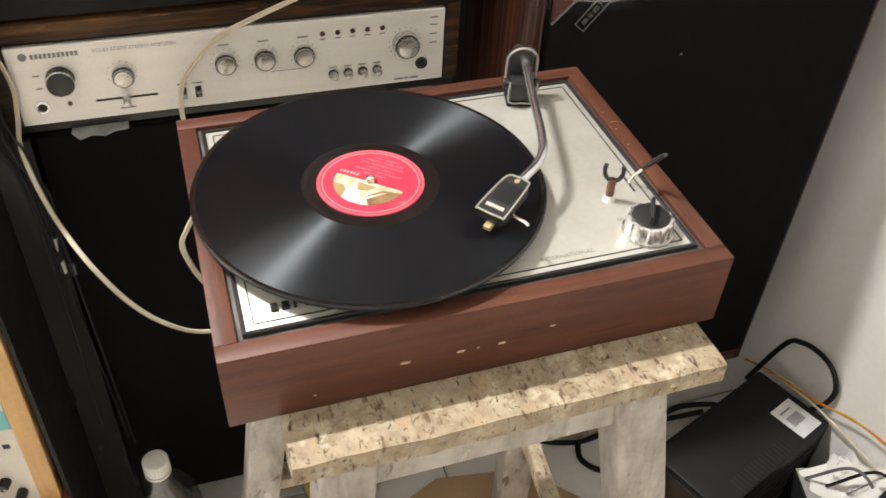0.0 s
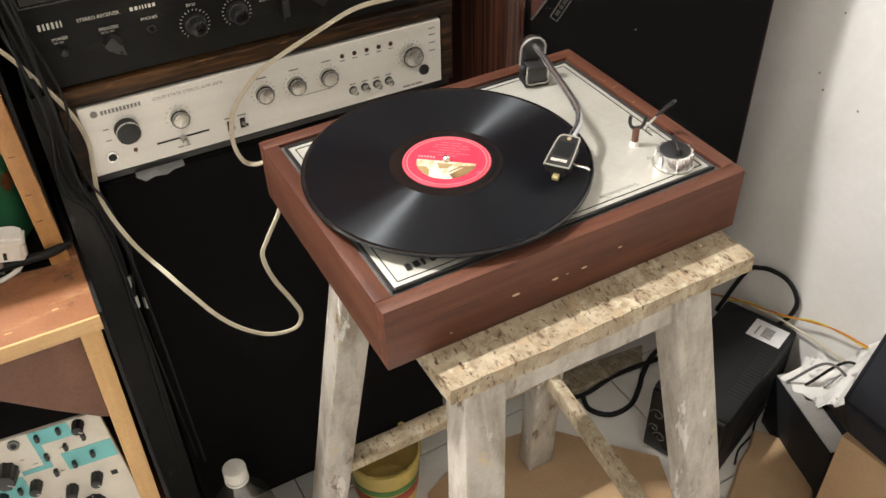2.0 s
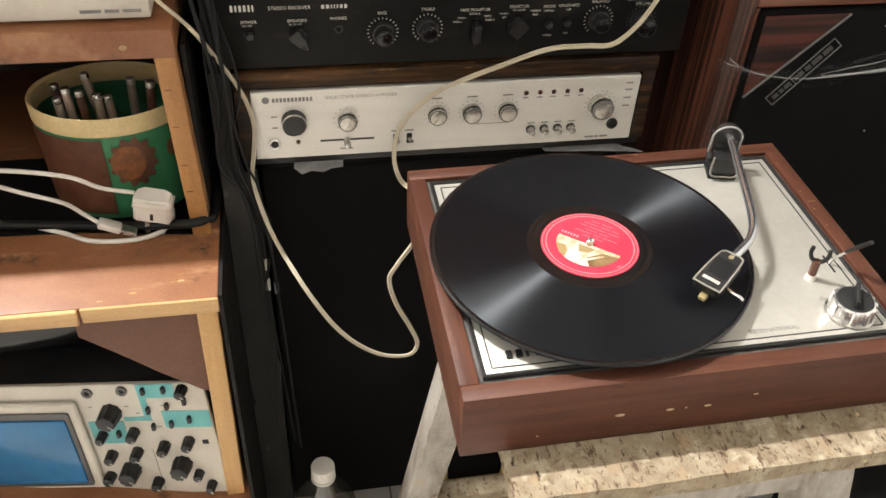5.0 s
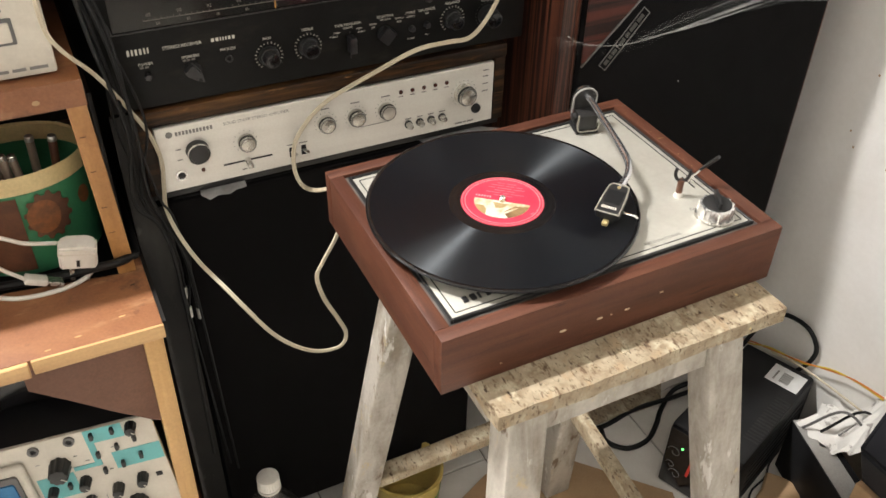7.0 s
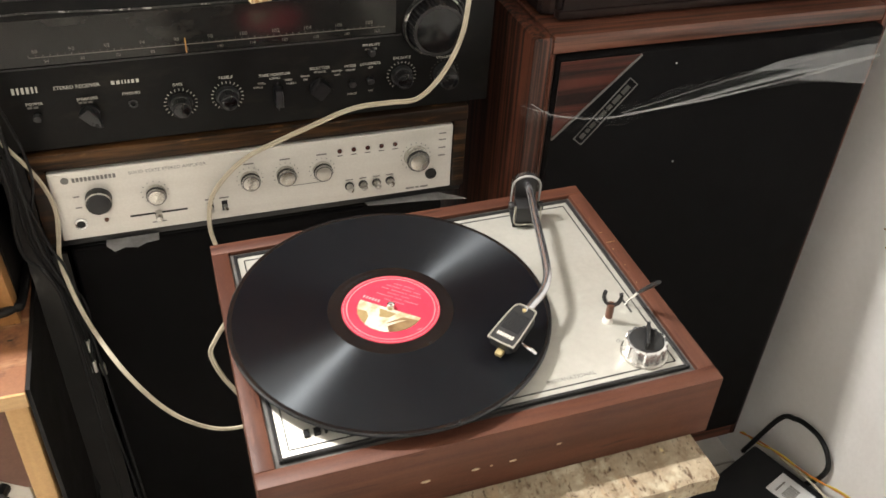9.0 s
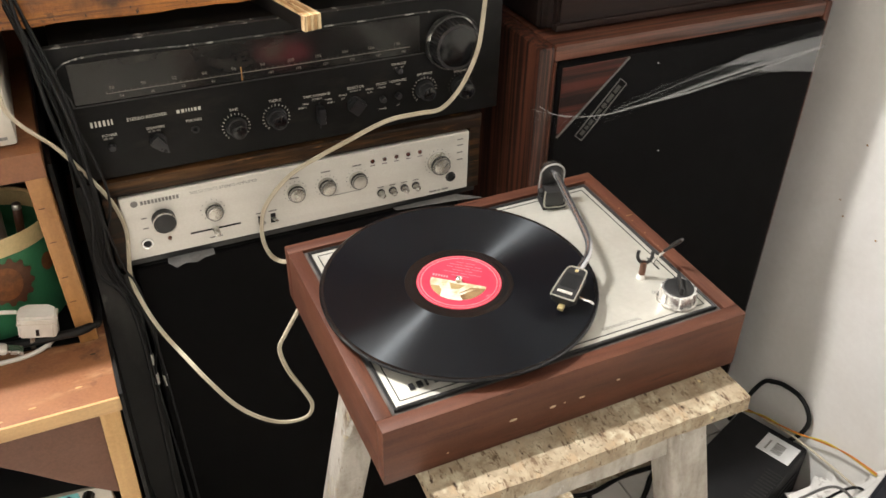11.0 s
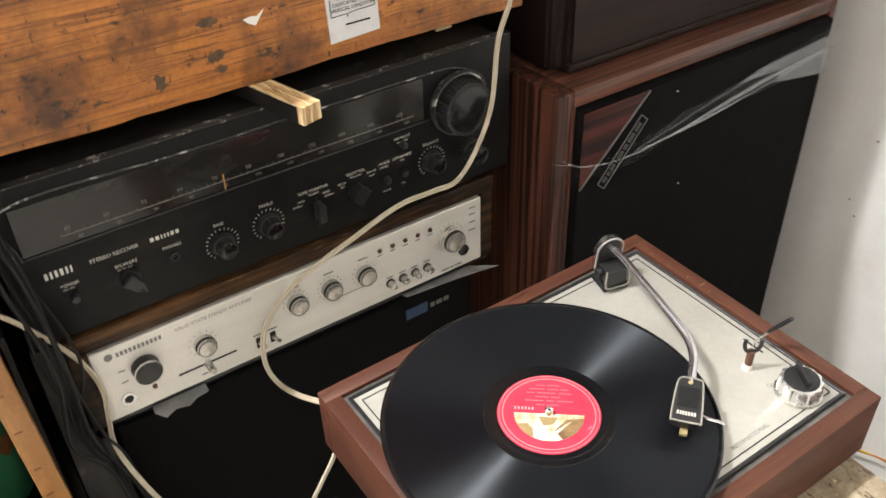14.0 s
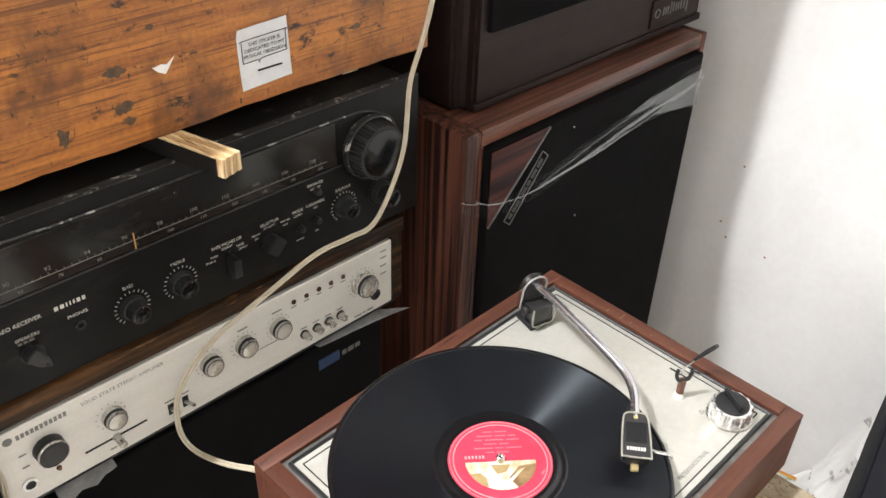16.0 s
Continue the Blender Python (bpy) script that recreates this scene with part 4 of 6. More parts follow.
def receiver():
    rc = thing("receiver", (-0.107, 0.45, 0.82), "black stereo receiver with worn edges and tuning dial", "receiver")
    X0, X1, Z0, Z1, F = -0.350, 0.1375, 0.8245, 0.9705, 0.2865
    part("cover", box(X0 + 0.006, X1 - 0.006, F + 0.010, 0.62, Z0 + 0.002, Z1 - 0.003, 0.002), METALTOP, rc, "dusty dark metal cover")
    for x in (-0.30, 0.09):
        part("foot", cyl(0.012, 0.006, Matrix.Translation((x, 0.33, 0.8200)), 20), RUBBER, rc)
    fc = part("faceplate", box(X0, X1, F, F + 0.010, Z0, Z1, 0.0012, 2), FACE, rc, "satin black front plate with cream printing")
    part("top_edge", box(X0, X1, F + 0.0006, F + 0.0098, Z1 - 0.0002, Z1 + 0.0007), WORN, fc, "edge rubbed to bare metal")
    # dial window with a raised lip that runs round the tuning knob
    part("dial_window", box(-0.334, 0.034, F - 0.0012, F, 0.9105, 0.9535, 0.0005, 1), DIAL, rc, "smoky glass tuning dial")
    lip = [(-0.335, F - 0.0008, 0.9085), (-0.335, F - 0.0008, 0.956), (-0.20, F - 0.0008, 0.956), (-0.05, F - 0.0008, 0.956), (0.04, F - 0.0008, 0.956), (0.072, F - 0.0008, 0.953), (0.100, F - 0.0008, 0.938), (0.1085, F - 0.0008, 0.917)]
    part("dial_lip", tube(lip, 0.0009, 6, 6), WORN, rc)
    part("dial_lip", tube([(-0.335, F - 0.0008, 0.9085), (-0.1, F - 0.0008, 0.9085), (0.04, F - 0.0008, 0.9085)], 0.0008, 6, 4), BLACK, rc)
    part("dial_line", bars(bmesh.new(), -0.303, F - 0.0012, 0.9185, (0.325,), 0.0007, 0), DIMINK, rc)
    for k, words in enumerate(("88", "90", "92", "94", "96", "98", "100", "102", "104", "106", "108")):
        lettering("dial_number", words, 0.0052, front(-0.297 + 0.0303 * k, F - 0.0013, 0.9245), DIMINK, rc)
        lettering("dial_number", ("54", "60", "70", "80", "90", "100", "110", "120", "130", "140", "160")[k], 0.0040, front(-0.289 + 0.0303 * k, F - 0.0013, 0.9145), DIMINK, rc)
    part("dial_ticks", bars(bmesh.new(), -0.303, F - 0.0012, 0.9192, (0.0004,) * 54, 0.0020, 0.0056), DIMINK, rc)
    part("dial_pointer", bars(bmesh.new(), -0.1690, F - 0.0014, 0.9105, (0.0011,), 0.0150, 0), AMBER, rc, "amber dial pointer")
    # maker's name as plain blocks, then printed words
    part("maker_name", bars(bmesh.new(), -0.3245, F, 0.8845, (0.0024, 0.0018, 0.0022, 0.0024, 0.0018, 0.0014), 0.0062, 0.0019), CREAMINK, fc)
    lettering("printed_word", "STEREO RECEIVER", 0.0050, front(-0.2695, F, 0.8868), CREAMINK, fc)
    part("model_mark", bars(bmesh.new(), -0.2395, F, 0.8852, (0.0030, 0.0030, 0.0012, 0.0012, 0.0014, 0.0026, 0.0026), 0.0036, 0.0016), CREAMINK, fc)
    for words, x, z in (("POWER", -0.3085, 0.8735), ("SPEAKERS", -0.2630, 0.8735), ("PHONES", -0.2235, 0.8745), ("BASS", -0.1810, 0.8785), ("TREBLE", -0.1360, 0.8808), ("TAPE MONITOR", -0.0890, 0.8785), ("SELECTOR", -0.0440, 0.8805),
                        ("MODE", -0.0130, 0.8795), ("LOUDNESS", 0.0075, 0.8800), ("BALANCE", 0.0405, 0.8830), ("VOLUME", 0.0860, 0.8790), ("FM MUTE", 0.0085, 0.9000)):
        lettering("printed_word", words, 0.0043, front(x, F, z), CREAMINK, fc)
    for x, z, ws in ((-0.315, 0.8690, (0.004, 0.004)), (-0.271, 0.8690, (0.003, 0.003, 0.004))):
        part("printed_bar", bars(bmesh.new(), x, F, z, ws, 0.0020, 0.0012), DIMINK, fc)
    for words, x, z in (("SOURCE", -0.0890, 0.8745), ("TAPE1", -0.1020, 0.8705), ("TAPE2", -0.0760, 0.8715), ("DUB1-2", -0.1060, 0.8665), ("DUB2-1", -0.0730, 0.8675), ("FM AUTO", -0.0440, 0.8765), ("MONO", -0.0590, 0.8735), ("AM", -0.0590, 0.8695), ("PHONO", -0.0270, 0.8755), ("AUX", -0.0270, 0.8715),
                        ("STEREO", -0.0130, 0.8750), ("OFF", 0.0075, 0.8755), ("MONO", -0.0120, 0.8485), ("ON", 0.0075, 0.8500), ("ON   OFF", 0.0085, 0.8955)):
        lettering("printed_word", words, 0.0029, front(x, F, z), CREAMINK, fc)
    for x, z in ((-0.1805, 0.8585), (-0.1360, 0.8610), (0.0405, 0.8635)):
        turned_knob(rc, "tone_knob", x, F, z, 0.0092, 0.0150, BLACK, GLOSS, 0.0112, "black ribbed knob", 20)
        part("dial_marks", ticks(x, F, z, 0.0135, 0.0158, -140, 140, 19, 0.0006), CREAMINK, fc)
    turned_knob(rc, "volume_knob", 0.0870, F, 0.8610, 0.0105, 0.020, BLACK, GLOSS, 0.0125, "black ribbed volume knob", -60)
    part("dial_marks", ticks(0.087, F, 0.861, 0.0145, 0.0160, -140, 140, 19, 0.0006), DIMINK, fc)
    tk = turned_knob(rc, "tuning_knob", 0.0720, F, 0.9180, 0.0290, 0.022, BLACK, GLOSS, 0.0, "large black tuning knob with worn rim", 0, 40)
    part("knob_rim", lathe([(0.0300, 0.0), (0.0318, 0.001), (0.0318, 0.008), (0.0300, 0.0085)], 64, front(0.072, F, 0.918)), WORN, tk, "silver rim rubbed bare")
    for x, z, a, outline in ((-0.2630, 0.8590, 218, [(-0.0060, -0.008), (0.0060, -0.008), (0.0050, 0.006), (0, 0.0150), (-0.0050, 0.006)]), (-0.0455, 0.8610, -42, [(-0.0075, -0.0085), (0.0075, -0.0085), (0.0075, 0.0085), (-0.0075, 0.0085)])):
        m = front(x, F, z)
        sw = part("rotary_switch", cyl(0.0088, 0.004, m, 32), BLACK, rc, "black pointer switch")
        part("switch_grip", prism(outline, 0.0095, m @ pose(0, 0, 0.003, 0, 0, a), 0.0008), SATIN, sw)
    part("tape_switch", box(-0.0910, -0.0835, F - 0.013, F, 0.8480, 0.8665, 0.001), SATIN, rc, "black flip switch")
    part("tape_slot", box(-0.0875, -0.0860, F - 0.0003, F, 0.838, 0.870), INK, fc)
    for x, z in ((-0.0120, 0.8610), (0.0070, 0.8625), (0.0085, 0.8930), (-0.3085, 0.8605)):
        part("push_button", cyl(0.0036, 0.006, front(x, F, z), 18, 0.0034, 0.0006), BLACK, rc, "small black push button")
    part("phones_socket", lathe([(0.0042, 0), (0.0042, 0.0012), (0.0026, 0.0012), (0.0025, 0.0)], 20, front(-0.2235, F, 0.8635)), BLACK, rc)
    return rc


receiver()
PEG = Matrix.Translation((-0.116, 0.300, 0.9716)) @ pose(0, 0, 0, 0, 0, 14)
stick = thing("plywood_stick", (-0.116, 0.300, 0.9716), "sawn plywood stick wedged under a wooden crate", "stick")
for k in range(5):
    part("ply", box(-0.0095 + 0.0038 * k, -0.0095 + 0.0038 * (k + 1) - (0.0005 if k < 4 else 0), -0.062 + 0.0004 * (k % 2), 0.30, 0.0, 0.0160, 0.0003, 1, None, PEG), PINE if k % 2 == 0 else EDGE, stick)
part("painted_side", box(-0.0101, -0.0095, -0.055, 0.30, 0.0004, 0.0150, 0, 1, None, PEG), DARKP, stick, "black smeared side face")
single("plywood_stick", box(-0.0095, 0.0095, 0.03, 0.25, 0.0, 0.0160, 0.0008, 1, None, Matrix.Translation((0.09, 0.300, 0.9716))), PINE, "sawn plywood stick hidden under a wooden crate", "stick")


def crate():
    cr = thing("wooden_crate", (-0.25, 0.45, 0.9876), "stained orange-brown varnished wooden crate", "crate")
    X0, X1, Y0, Y1, Z0, Z1 = -0.62, 0.163, 0.300, 0.66, 0.9880, 1.33
    fb = box(X0, X1, Y0, Y0 + 0.018, Z0, Z1, 0.0015, 1)
    bmesh.ops.subdivide_edges(fb, edges=[e for e in fb.edges if e.calc_length() > 0.1], cuts=40)
    for v in fb.verts:
        if v.co.z < Z0 + 0.01:
            v.co.z += 0.0035 * max(0, noise.noise(v.co * 22)) + 0.002 * noise.noise(v.co * 90)
    f = part("front_board", fb, CRATE, cr, "grainy board with scuffs and dark stains")
    part("back_board", box(X0, X1, Y1 - 0.018, Y1, Z0, Z1, 0.001), CRATE, cr)
    part("side_board", box(X0, X0 + 0.018, Y0 + 0.018, Y1 - 0.018, Z0, Z1, 0.001), CRATE, cr)
    part("side_board", box(X1 - 0.018, X1, Y0 + 0.018, Y1 - 0.018, Z0, Z1, 0.001), CRATE, cr)
    part("bottom_board", box(X0 + 0.018, X1 - 0.018, Y0 + 0.018, Y1 - 0.018, Z0, Z0 + 0.012), CRATE, cr)
    for x, z, w, h in ((-0.152, 1.049, 0.011, 0.0055), (-0.149, 1.021, 0.010, 0.0060), (-0.147, 1.009, 0.006, 0.0035), (0.072, 1.030, 0.008, 0.003), (-0.198, 1.012, 0.006, 0.008), (-0.12, 1.075, 0.004, 0.003)):
        o = [(w * (0.78 + 0.45 * noise.noise(Vector((2.2 * math.cos(a), 2.2 * math.sin(a), x * 300)))) * math.cos(a), h * (0.78 + 0.45 * noise.noise(Vector((2.6 * math.cos(a), 2.6 * math.sin(a), z * 300)))) * math.sin(a)) for a in [2 * math.pi * k / 40 for k in range(40)]]
        part("bare_patch", prism(o, 0.0003, front(x, Y0, z)), BAREP, f)
    part("paper_scrap", prism([(-0.010, 0.001), (-0.003, 0.0022), (0.002, 0.0012), (0.009, 0.006), (0.004, -0.001), (0.0, -0.006), (-0.006, -0.003)], 0.0004, front(-0.113, Y0, 1.043)), CLOTHW, f, "scrap of torn white paper")
    return cr


crate()


def sticker():
    st = thing("sticker", (-0.0245, 0.2998, 1.004), "white paper sticker with a printed speech bubble on the crate", "sticker")
    M = front(-0.0245, 0.2996, 1.0305)
    sheet = part("sheet", rumple(prism([(-0.0255, 0.0185), (-0.0240, 0.0245), (0.0235, 0.0265), (0.0255, -0.0245), (-0.0240, -0.0270)], 0.0004, M), 0.0004, 70, 3), PAPER, st)
    o = [(-0.0215, 0.013), (-0.020, 0.0148), (0.0195, 0.0160), (0.0212, 0.0145), (0.0212, 0.0), (0.0195, -0.0018), (-0.0035, -0.0030), (-0.0055, -0.0065), (-0.0075, -0.0035), (-0.0195, -0.0040), (-0.0215, -0.002)]
    part("bubble_outline", tube([M @ Vector((x, y, 0.0008)) for x, y in o + o[:1]], 0.00035, 5, 3), INK, sheet)
    for k, words in enumerate(("THIS STICKER IS", "DEDICATED TO MY", "MUSICAL OBSESSION")):
        lettering("printed_word", words, 0.0044, M @ pose(0, 0.0110 - k * 0.0048, 0.0010, 0, 0, 1), INK, sheet)
    part("printed_bar", box(-0.008, 0.016, -0.0135, -0.0120, 0.0006, 0.0009, 0, 1, None, M), INK, sheet)
    return st


sticker()


# ---- loudspeakers beside the wall ----
def wood_loudspeaker():
    sp = thing("loudspeaker", (0.385, 0.45, 0), "rosewood floor loudspeaker with black cloth front, taped", "speaker")
    X0, X1, Y0, Y1, Z1 = 0.168, 0.617, 0.247, 0.66, 0.9080
    ZB = 0.165
    for x in (0.25, 0.53):
        part("foot", box(x - 0.022, x + 0.022, 0.52, 0.62, 0, ZB, 0.003), BAREP, sp, "rough wooden foot")
        part("foot", box(x - 0.022, x + 0.022, 0.42, 0.50, 0, ZB, 0.003), BAREP, sp, "rough wooden foot")
    part("side_panel", box(X0, X0 + 0.022, Y0, Y1, ZB, Z1, 0.004, 2), ROSE, sp, "striped rosewood side")
    part("side_panel", box(X1 - 0.010, X1, Y0, Y1, ZB, Z1, 0.002, 2), ROSE, sp)
    part("top_panel", box(X0 + 0.022, X1 - 0.010, Y0, Y1, Z1 - 0.020, Z1, 0.003, 2), ROSE_H, sp, "scuffed rosewood top with pale scratches")
    part("bottom_panel", box(X0 + 0.022, X1 - 0.010, Y0, Y1, ZB, ZB + 0.03, 0.002), ROSE_H, sp)
    part("back_panel", box(X0 + 0.022, X1 - 0.010, Y1 - 0.02, Y1, ZB + 0.03, Z1 - 0.02), HARDB, sp)
    part("inner_strip", box(X0 + 0.022, X0 + 0.0265, Y0 + 0.001, Y0 + 0.06, ZB + 0.03, Z1 - 0.020, 0.001, 1), ROSE, sp)
    g = part("grille", box(X0 + 0.0275, X1 - 0.0105, Y0 - 0.008, Y0 + 0.03, ZB + 0.032, Z1 - 0.0225, 0.004, 2), CLOTHB, sp, "black cloth grille")
    gx, gy, gz = X0 + 0.0285, Y0 - 0.0082, Z1 - 0.0245
    part("corner_veneer", prism([(gx, gz), (gx, gz - 0.090), (gx + 0.092, gz)], 0.0012, Matrix.Translation((0, gy, 0)) @ pose(0, 0, 0, 90, 0, 0)), ROSE_D, g, "triangular rosewood corner veneer")
    d = Vector((0.092, 0, 0.090)).normalized()
    part("corner_trim", beam((gx, gy - 0.0012, gz - 0.091), (gx + 0.093, gy - 0.0012, gz), 0.0025, 0.0022, 0.0004), GREYM, g, "thin silver diagonal trim")
    # name plate as a plain framed strip
    a, L, H = math.degrees(math.atan2(0.066, 0.056)), 0.088, 0.0135
    m = front(0.2575, gy - 0.0004, 0.8190) @ pose(0, 0, 0, 0, 0, a)
    fr = bmesh.new()
    for s in (-1, 1):
        box(-L / 2, L / 2, s * H / 2 - 0.0005, s * H / 2 + 0.0005, 0, 0.001, 0, 1, fr)
        box(s * L / 2 - 0.0005, s * L / 2 + 0.0005, -H / 2, H / 2, 0, 0.001, 0, 1, fr)
    box(-0.013, -0.0122, -H / 2, H / 2, 0, 0.001, 0, 1, fr)
    bmesh.ops.transform(fr, matrix=m, verts=fr.verts)
    np_ = part("name_plate", fr, GREYM, g, "outlined name plate with plain strips")
    strip = bmesh.new()
    for x, w in ((-0.039, 0.007), (-0.030, 0.005), (-0.0235, 0.008), (-0.009, 0.010), (0.003, 0.007), (0.012, 0.012), (0.026, 0.011)):
        box(x, x + w, -0.0028, 0.0028, 0, 0.0006, 0, 1, strip)
    bmesh.ops.transform(strip, matrix=m, verts=strip.verts)
    part("plate_strip", strip, FAINTINK, np_)
    for x, z in ((0.335, 0.868), (0.36, 0.74)):
        part("paint_fleck", cyl(0.0010, 0.0005, front(x, Y0 - 0.008, z), 8), PAPER, g)
    return sp


wood_loudspeaker()


def tape_strip():
    """Crinkled clear tape stuck across the loudspeaker front and round its corner."""
    bm = bmesh.new()
    n, rows = 46, []
    for i in range(n + 1):
        t = i / n
        x = 0.160 + t * 0.452
        mid = 0.826 - 0.016 * math.sin(min(1, t * 2.4) * math.pi) + 0.030 * t * t
        half = 0.008 + 0.018 * t + 0.004 * math.sin(9 * t)
        row = []
        for j in range(7):
            s = j / 6 * 2 - 1
            y = (0.2365 if t > 0.02 else 0.2440) - 0.0010 * abs(noise.noise(Vector((x * 30, s * 2.2 + x * 10, 3)))) - 0.0012 * max(0, math.sin(3 * s + 12 * t))
            row.append(bm.verts.new((x, y, mid + s * half * 0.8 + 0.003 * noise.noise(Vector((x * 25, s, 1))))))
        rows.append(row)
    for a, b in zip(rows, rows[1:]):
        for j in range(6):
            bm.faces.new((a[j], b[j], b[j + 1], a[j + 1]))
    tp = thing("packing_tape", (0.385, 0.236, 0.80), "crinkled clear packing tape across the loudspeaker front", "tape")
    part("tape_film", bm, TAPE, tp)
    y = 0.2335
    main = [(0.166, y, 0.842), (0.192, y, 0.826), (0.235, y, 0.816), (0.277, y, 0.814), (0.332, y, 0.819), (0.385, y, 0.8255), (0.430, y, 0.832), (0.492, y, 0.840), (0.585, y, 0.850), (0.606, y, 0.853)]
    part("tape_crease", tube(main, lambda t: 0.0007 + 0.0013 * t * (1 - 0.5 * t), 6, 8, None, 1.0), CREASE, tp, "bright crease in the tape")
    part("tape_crease", tube([(x, q, z + 0.006 * math.sin(10 * x)) for x, q, z in main[3:]], lambda t: 0.0005 + 0.0012 * abs(math.sin(5 * t)), 6, 8), CREASE, tp)
    part("tape_crease", tube([(0.275, y, 0.818), (0.33, y, 0.828), (0.40, y, 0.842), (0.47, y, 0.852), (0.55, y, 0.862)], 0.0005, 6, 6), CREASE, tp)
    part("tape_crease", tube([(0.160, 0.2445, 0.836), (0.175, 0.243, 0.829), (0.19, 0.2405, 0.826)], 0.0006, 6, 4), CREASE, tp)
    for outline, label in (((0.430, 0.850), (0.470, 0.860), (0.530, 0.864), (0.598, 0.868), (0.600, 0.816), (0.575, 0.820), (0.500, 0.832), (0.515, 0.846)), "hazy folded tape end"), (((0.330, 0.8190), (0.385, 0.8255), (0.492, 0.8395), (0.560, 0.8480), (0.492, 0.8455), (0.420, 0.8350), (0.370, 0.8265)), "hazy crumpled strip of tape"):
        fold = bmesh.new()
        face = fold.faces.new([fold.verts.new((x, 0.2330, z)) for x, z in outline])
        made = bmesh.ops.extrude_face_region(fold, geom=[face])
        bmesh.ops.translate(fold, verts=[v for v in made["geom"] if isinstance(v, bmesh.types.BMVert)], vec=(0, 0.0002, 0))
        part("tape_fold", fold, HAZE, tp, label)
    return tp


tape_strip()


def upper_loudspeaker():
    sp = thing("loudspeaker", (0.42, 0.46, 0.9080), "dark brown bookshelf loudspeaker on top of another", "speaker")
    X0, X1, Y0, Y1, Z0, Z1 = 0.190, 0.652, 0.276, 0.66, 0.9080, 1.56
    body = bmesh.new()
    box(X0, X1, Y0, Y1, Z0 + 0.004, Z1, 0, 1, body)
    bmesh.ops.bevel(body, geom=[e for e in body.edges if abs(e.verts[0].co.z - e.verts[1].co.z) > 0.2], offset=0.016, segments=5, affect="EDGES")
    bmesh.ops.bevel(body, geom=[e for e in body.edges if e.calc_face_angle(0) > 1.0], offset=0.004, segments=2, affect="EDGES")
    part("cabinet", body, INFIN, sp, "dark wood-grain cabinet with rounded corners")
    for x in (X0 + 0.05, X1 - 0.05):
        for y in (Y0 + 0.06, Y1 - 0.05):
            part("foot", cyl(0.012, 0.005, Matrix.Translation((x, y, Z0)), 16), RUBBER, sp)
    part("bottom_lip", box(X0 + 0.014, X1 - 0.014, Y0 - 0.003, Y0 + 0.01, Z0 + 0.005, Z0 + 0.014, 0.002), INFIN, sp)
    g = part("grille", box(X0 + 0.030, X1 - 0.030, Y0 - 0.006, Y0 + 0.01, 0.994, Z1 - 0.03, 0.004), CLOTHB, sp, "black cloth grille")
    nb = part("name_badge", box(0.518, 0.625, Y0 - 0.0030, Y0 + 0.002, 0.9270, 0.9620, 0.001), INFIN, sp, "black badge with silver plain strokes")
    st = bmesh.new()
    for x, w, z, h in ((0.541, 0.002, 0.940, 0.010), (0.546, 0.002, 0.940, 0.010), (0.551, 0.002, 0.940, 0.010), (0.557, 0.002, 0.938, 0.016), (0.563, 0.002, 0.940, 0.012), (0.569, 0.002, 0.940, 0.010), (0.574, 0.002, 0.940, 0.010), (0.580, 0.002, 0.940, 0.012), (0.587, 0.002, 0.939, 0.015), (0.594, 0.002, 0.934, 0.016)):
        box(x, x + w, Y0 - 0.0042, Y0 - 0.003, z, z + h, 0, 1, st)
    part("badge_strokes", st, GREYM, nb)
    part("badge_ring", tube([(0.529 + 0.005 * math.cos(a), Y0 - 0.0036, 0.945 + 0.005 * math.sin(a)) for a in [2 * math.pi * k / 16 for k in range(17)]], 0.0009, 6, 2), GREYM, nb)
    return sp


upper_loudspeaker()


# ---- the shelf unit ----
SHELF = 0.6595


